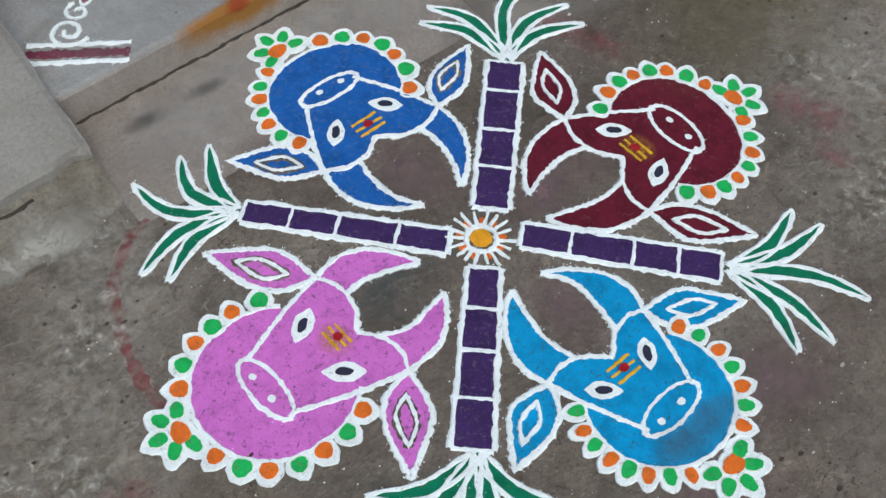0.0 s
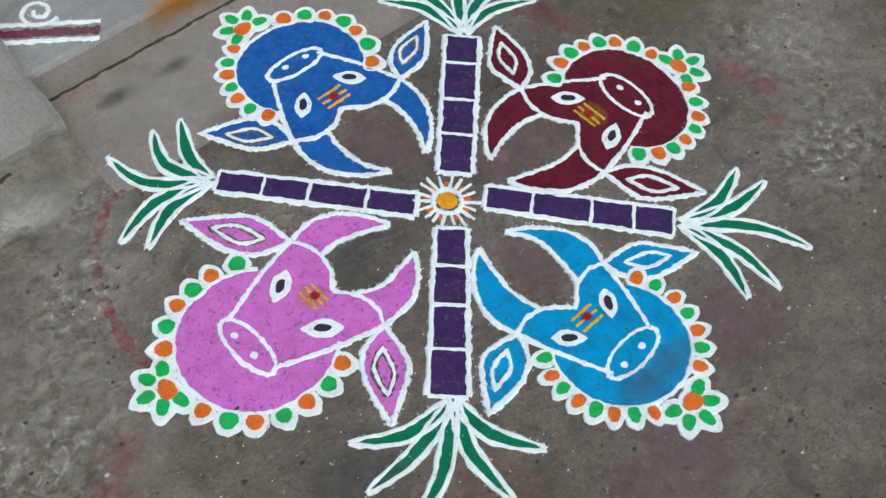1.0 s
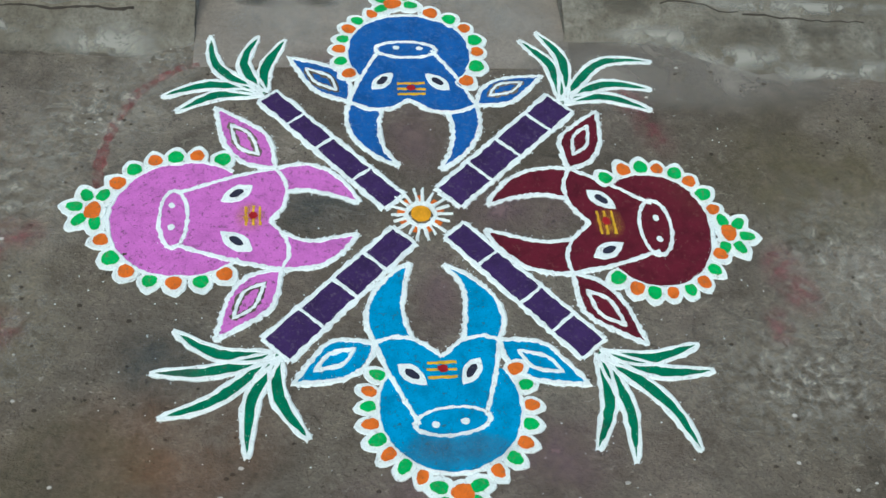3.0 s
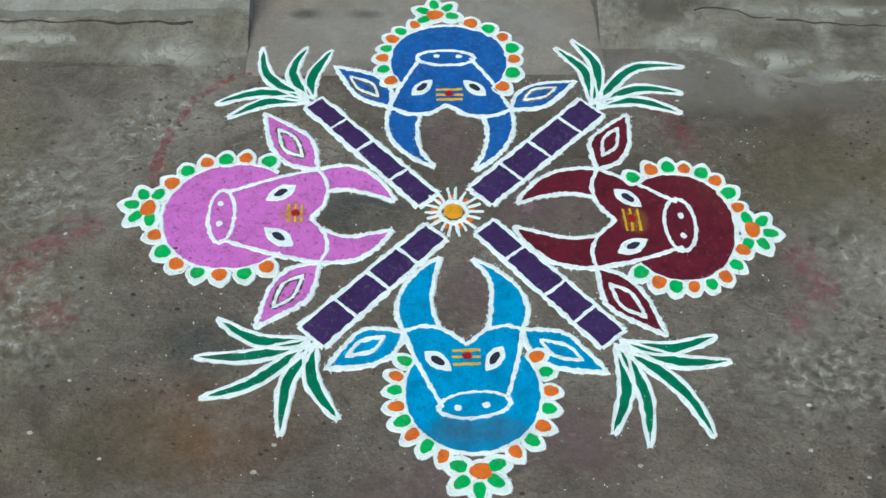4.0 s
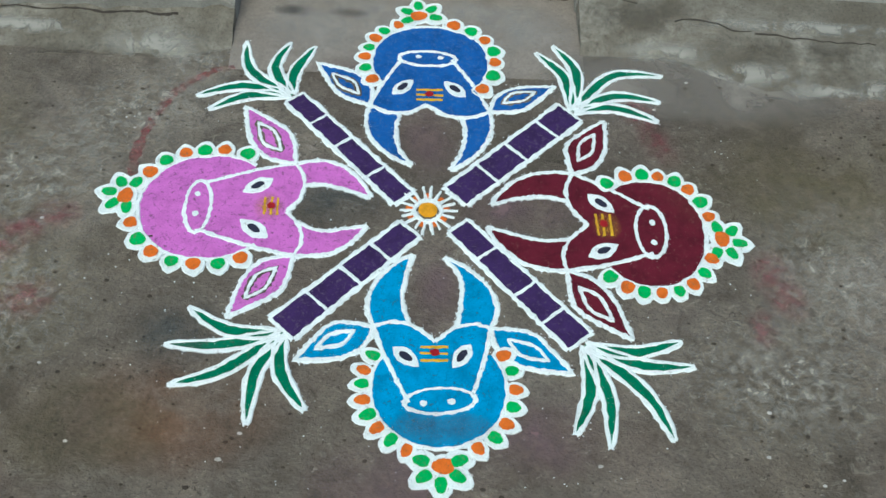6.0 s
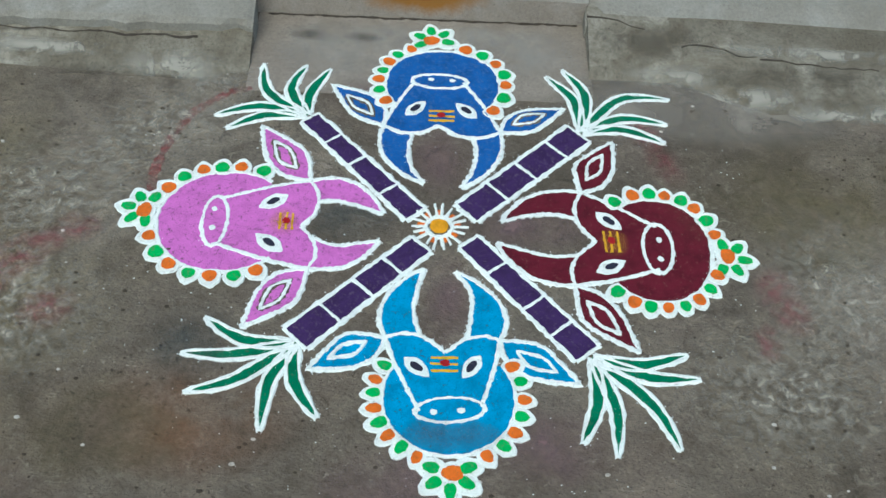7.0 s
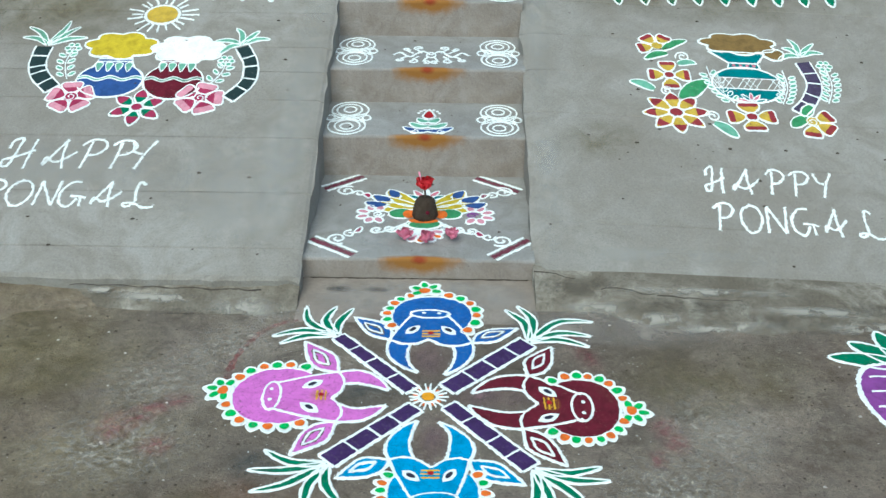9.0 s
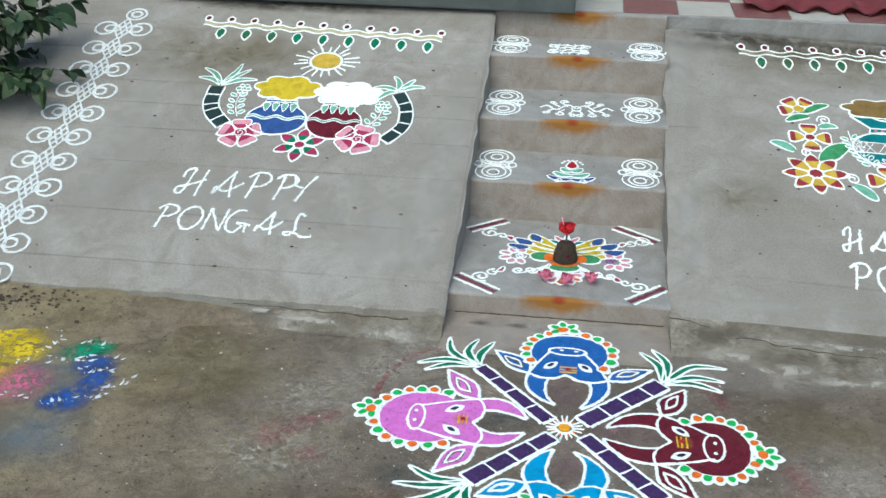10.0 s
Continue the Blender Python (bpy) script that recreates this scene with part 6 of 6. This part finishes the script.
# ---- cracks, and a dark line laid in for shade ----
for pts in ([(0.392, 0.708), (0.43, 0.712), (0.477, 0.704), (0.510, 0.690), (0.552, 0.682)], [(0.648, 0.632), (0.69, 0.636), (0.765, 0.622), (0.80, 0.606), (0.850, 0.600)],
            [(0.86, 0.598), (0.98, 0.588), (1.10, 0.580), (1.185, 0.582)], [(1.381, 0.552), (1.45, 0.525), (1.527, 0.507), (1.60, 0.50)]):
    jag = [(x, y + random.uniform(-0.004, 0.004)) for x, y in straight(pts, 0.02)]
    top, draw = frame_on(right_foot, pts[0], "crack", "dark jagged crack in the cement apron's foot", "crack", "cracks in the apron")
    part("crack_shade_line", draw().line(jag, 0.0052, 0.0022, rag=0.6, taper=(1.1, 0.5)), CRACK_SHADE, top)


# The shadow under the left apron's lip, laid down as a dark line.
for x0, x1 in ((-1.40, -0.66),):
    pts = wavy((x0, 0.600), (x1, 0.597), 0.003, 5)
    top, draw = frame_on(lambda x, y: foot(x, y, 0), pts[0], "crack", "dark open joint along the apron's lower edge", "crack", "cracks in the apron")
    part("crack_shade_line", draw().line(pts, 0.0055, 0.0018, rag=0.7, taper=(0.3, 1.2)), CRACK_SHADE, top)


pts = wavy((-0.49, 0.7465), (0.375, 0.7475), 0.0012, 7)
top, draw = frame_on(level(0.0008), pts[0], "crack", "dark open joint along the foot of the first step", "crack", "cracks in the apron")
part("crack_shade_line", draw().line(pts, 0.008, 0.0020, rag=0.7), CRACK_SHADE, top)


# ---- porch: metal box, red sheet ----
def metal_box():
    top = thing("metal_box", (-1.2, 2.785, 0.7785), "long dark green metal box standing on the porch edge", "box")
    bm = bmesh.new()
    box(bm, -1.10, 1.11, -0.155, 0.30, 0.003, 0.36, 0.014, 3)
    part("box_body", bm, METAL, top)
    bm = bmesh.new()
    box(bm, -1.115, 1.125, -0.165, 0.315, 0.350, 0.385, 0.010, 2)
    part("lid", bm, METAL, top)
    for x in (-0.95, 0.95):
        for y in (-0.08, 0.24):
            bm = bmesh.new()
            box(bm, x - 0.03, x + 0.03, y - 0.03, y + 0.03, -0.0003, 0.012, 0.002, 1)
            part("foot", bm, METAL, top)


metal_box()


def red_sheet():
    bm = bmesh.new()
    nx, ny = 90, 10
    g = []
    for j in range(ny + 1):
        row = []
        for i in range(nx + 1):
            u, v = i / nx, j / ny
            x, y = 1.15 * u, 0.62 * v + 0.022 * math.sin(u * 41) * (1 - v)
            z = 0.020 + 0.016 * math.sin(u * 41 + 0.6) * (1 - 0.4 * v) + 0.006 * noise.noise((u * 9, v * 4, 1.0))
            row.append(bm.verts.new((x, y, z)))
        g.append(row)
    for j in range(ny):
        for i in range(nx):
            bm.faces.new((g[j][i], g[j][i + 1], g[j + 1][i + 1], g[j + 1][i])).smooth = True
    bmesh.ops.solidify(bm, geom=bm.faces[:], thickness=0.004)
    return solid("red_sheet", bm, CLOTH, (0.82, 2.88, 0.779), "crinkled dull red plastic sheet lying on the porch tiles", "sheet")


red_sheet()


# ---- shrub beside the apron ----
def shrub():
    top = thing("shrub", (-3.20, 1.76, left_z(0, 1.76) - 0.02), "leafy dark green shrub leaning over the apron's edge", "shrub")
    rng = random.Random(5)

    def leaf_mesh(length, width, droop):
        bm = bmesh.new()
        rows = []
        for i in range(7):
            t = i / 6
            w = width * math.sin(math.pi * (0.04 + 0.95 * t) ** 0.85) * 0.5
            z = -droop * t * t * length
            rows.append([bm.verts.new((length * t, s * w, z + abs(s) * 0.18 * w)) for s in (-1, 0, 1)])
        for a, b in zip(rows, rows[1:]):
            for k in range(2):
                bm.faces.new((a[k], b[k], b[k + 1], a[k + 1])).smooth = True
        me = bpy.data.meshes.new("leaf")
        bm.to_mesh(me)
        bm.free()
        me.materials.append(LEAF)
        return me

    kinds = [leaf_mesh(0.090, 0.060, 0.35), leaf_mesh(0.080, 0.052, 0.6), leaf_mesh(0.065, 0.040, 0.5)]
    for b in range(26):
        a = rng.uniform(-1.9, 1.2)
        reach = rng.uniform(0.25, 0.72)
        end = (0.10 + reach * 0.85 * math.cos(a), reach * math.sin(a) * 0.95, rng.uniform(0.08, 0.52))
        pts = [Vector((0.02 * math.cos(a), 0.02 * math.sin(a), 0.0)), Vector((end[0] * 0.4, end[1] * 0.4, end[2] * 0.85 + 0.10)), Vector(end)]
        bm = bmesh.new()
        ringz = []
        for i in range(7):
            t = i / 6
            p = pts[0] * (1 - t) ** 2 + pts[1] * 2 * t * (1 - t) + pts[2] * t * t
            r = 0.008 * (1 - 0.7 * t)
            ringz.append([bm.verts.new((p.x + r * math.cos(k * 1.257), p.y + r * math.sin(k * 1.257), p.z)) for k in range(5)])
        for u, v in zip(ringz, ringz[1:]):
            for k in range(5):
                bm.faces.new((u[k], u[(k + 1) % 5], v[(k + 1) % 5], v[k])).smooth = True
        bm.faces.new(ringz[0][::-1])
        bm.faces.new(ringz[-1])
        part("branch", bm, STEM, top)
        for k in range(24):
            t = 0.28 + 0.72 * (k + rng.random()) / 24
            p = pts[0] * (1 - t) ** 2 + pts[1] * 2 * t * (1 - t) + pts[2] * t * t
            ob = part("leaf", rng.choice(kinds), None, top)
            s = rng.uniform(0.9, 1.4)
            ob.matrix_local = pose(p.x, p.y, p.z, rng.uniform(-40, 40), rng.uniform(-15, 50), math.degrees(a) + rng.uniform(-110, 110)) @ Matrix.Diagonal((s, s, s, 1))


shrub()


# ---- loose chips and crumbs ----
def crumbs(name, count, size, material, label, seed, zone):
    rng = random.Random(seed)
    bm_v, bm_f = [], []
    for _ in range(count):
        x, y, surf = zone(rng)
        s = size * rng.uniform(0.4, 1.5)
        z = surf(x, y)
        a0, n, st = rng.uniform(0, 6), 5, len(bm_v)
        for ring, (r, h) in enumerate(((1.0, -0.1), (0.8, 0.45))):
            for k in range(n):
                a = a0 + 6.283 * k / n
                q = s * r * rng.uniform(0.7, 1.2)
                bm_v.append((x + q * math.cos(a) * 1.4, y + q * math.sin(a), z + h * s))
        for k in range(n):
            bm_f.append((st + k, st + (k + 1) % n, st + n + (k + 1) % n, st + n + k))
        bm_f.append(tuple(st + n + k for k in range(n)))
    me = bpy.data.meshes.new(name)
    me.from_pydata(bm_v, [], bm_f)
    me.materials.append(material)
    return tagged(new(name, me), label, "debris", "", "stuff")


def on_ground(rng):
    while True:
        x, y = rng.uniform(-2.6, 2.2), rng.uniform(-1.1, 0.46)
        if math.hypot(x, y) > 0.62:
            return x, y, ground_z


def on_ramps(rng):
    if rng.random() < 0.5:
        return rng.uniform(-2.6, -0.55), rng.uniform(0.68, 2.6), left_z
    return rng.uniform(0.42, 2.1), rng.uniform(0.8, 2.6), right_z


def by_kerb(rng):
    return rng.gauss(-2.35, 0.20), rng.gauss(0.50, 0.05), lambda x, y: -0.010 + 0.072 * max(0.0, (y - 0.20) / 0.42) ** 1.4


def on_steps(rng):
    i = rng.choice((0, 0, 1, 2, 3))
    y, z = NOSES[i]
    return rng.uniform(-0.46, 0.36), rng.uniform(y + 0.02, NOSES[i + 1][0] - 0.02), level(z)


crumbs("pale_chips", 150, 0.0036, CHIP, "pale chips and dry petals scattered on the ground", 11, on_ground)
crumbs("dark_crumbs", 700, 0.0034, DIRT, "dark crumbs of dirt scattered on the ground", 12, on_ground)
crumbs("dark_crumbs", 130, 0.0050, DIRT, "dark crumbs scattered on the cement aprons", 13, on_ramps)
crumbs("dark_crumbs", 190, 0.0050, DIRT, "clods of dark soil along the apron's foot", 14, by_kerb)
crumbs("dark_crumbs", 40, 0.0040, DIRT, "dark specks of dirt on the cement treads", 15, on_steps)


# ---- white grains spilled round the large drawing ----
def spilled(rng):
    a, r = rng.uniform(0, 6.283), 0.08 + 0.72 * math.sqrt(rng.random())
    return r * math.cos(a), r * math.sin(a), ground_z


crumbs("powder_grains", 420, 0.0011, WHITE, "white powder grains spilled round the drawing", 16, spilled)
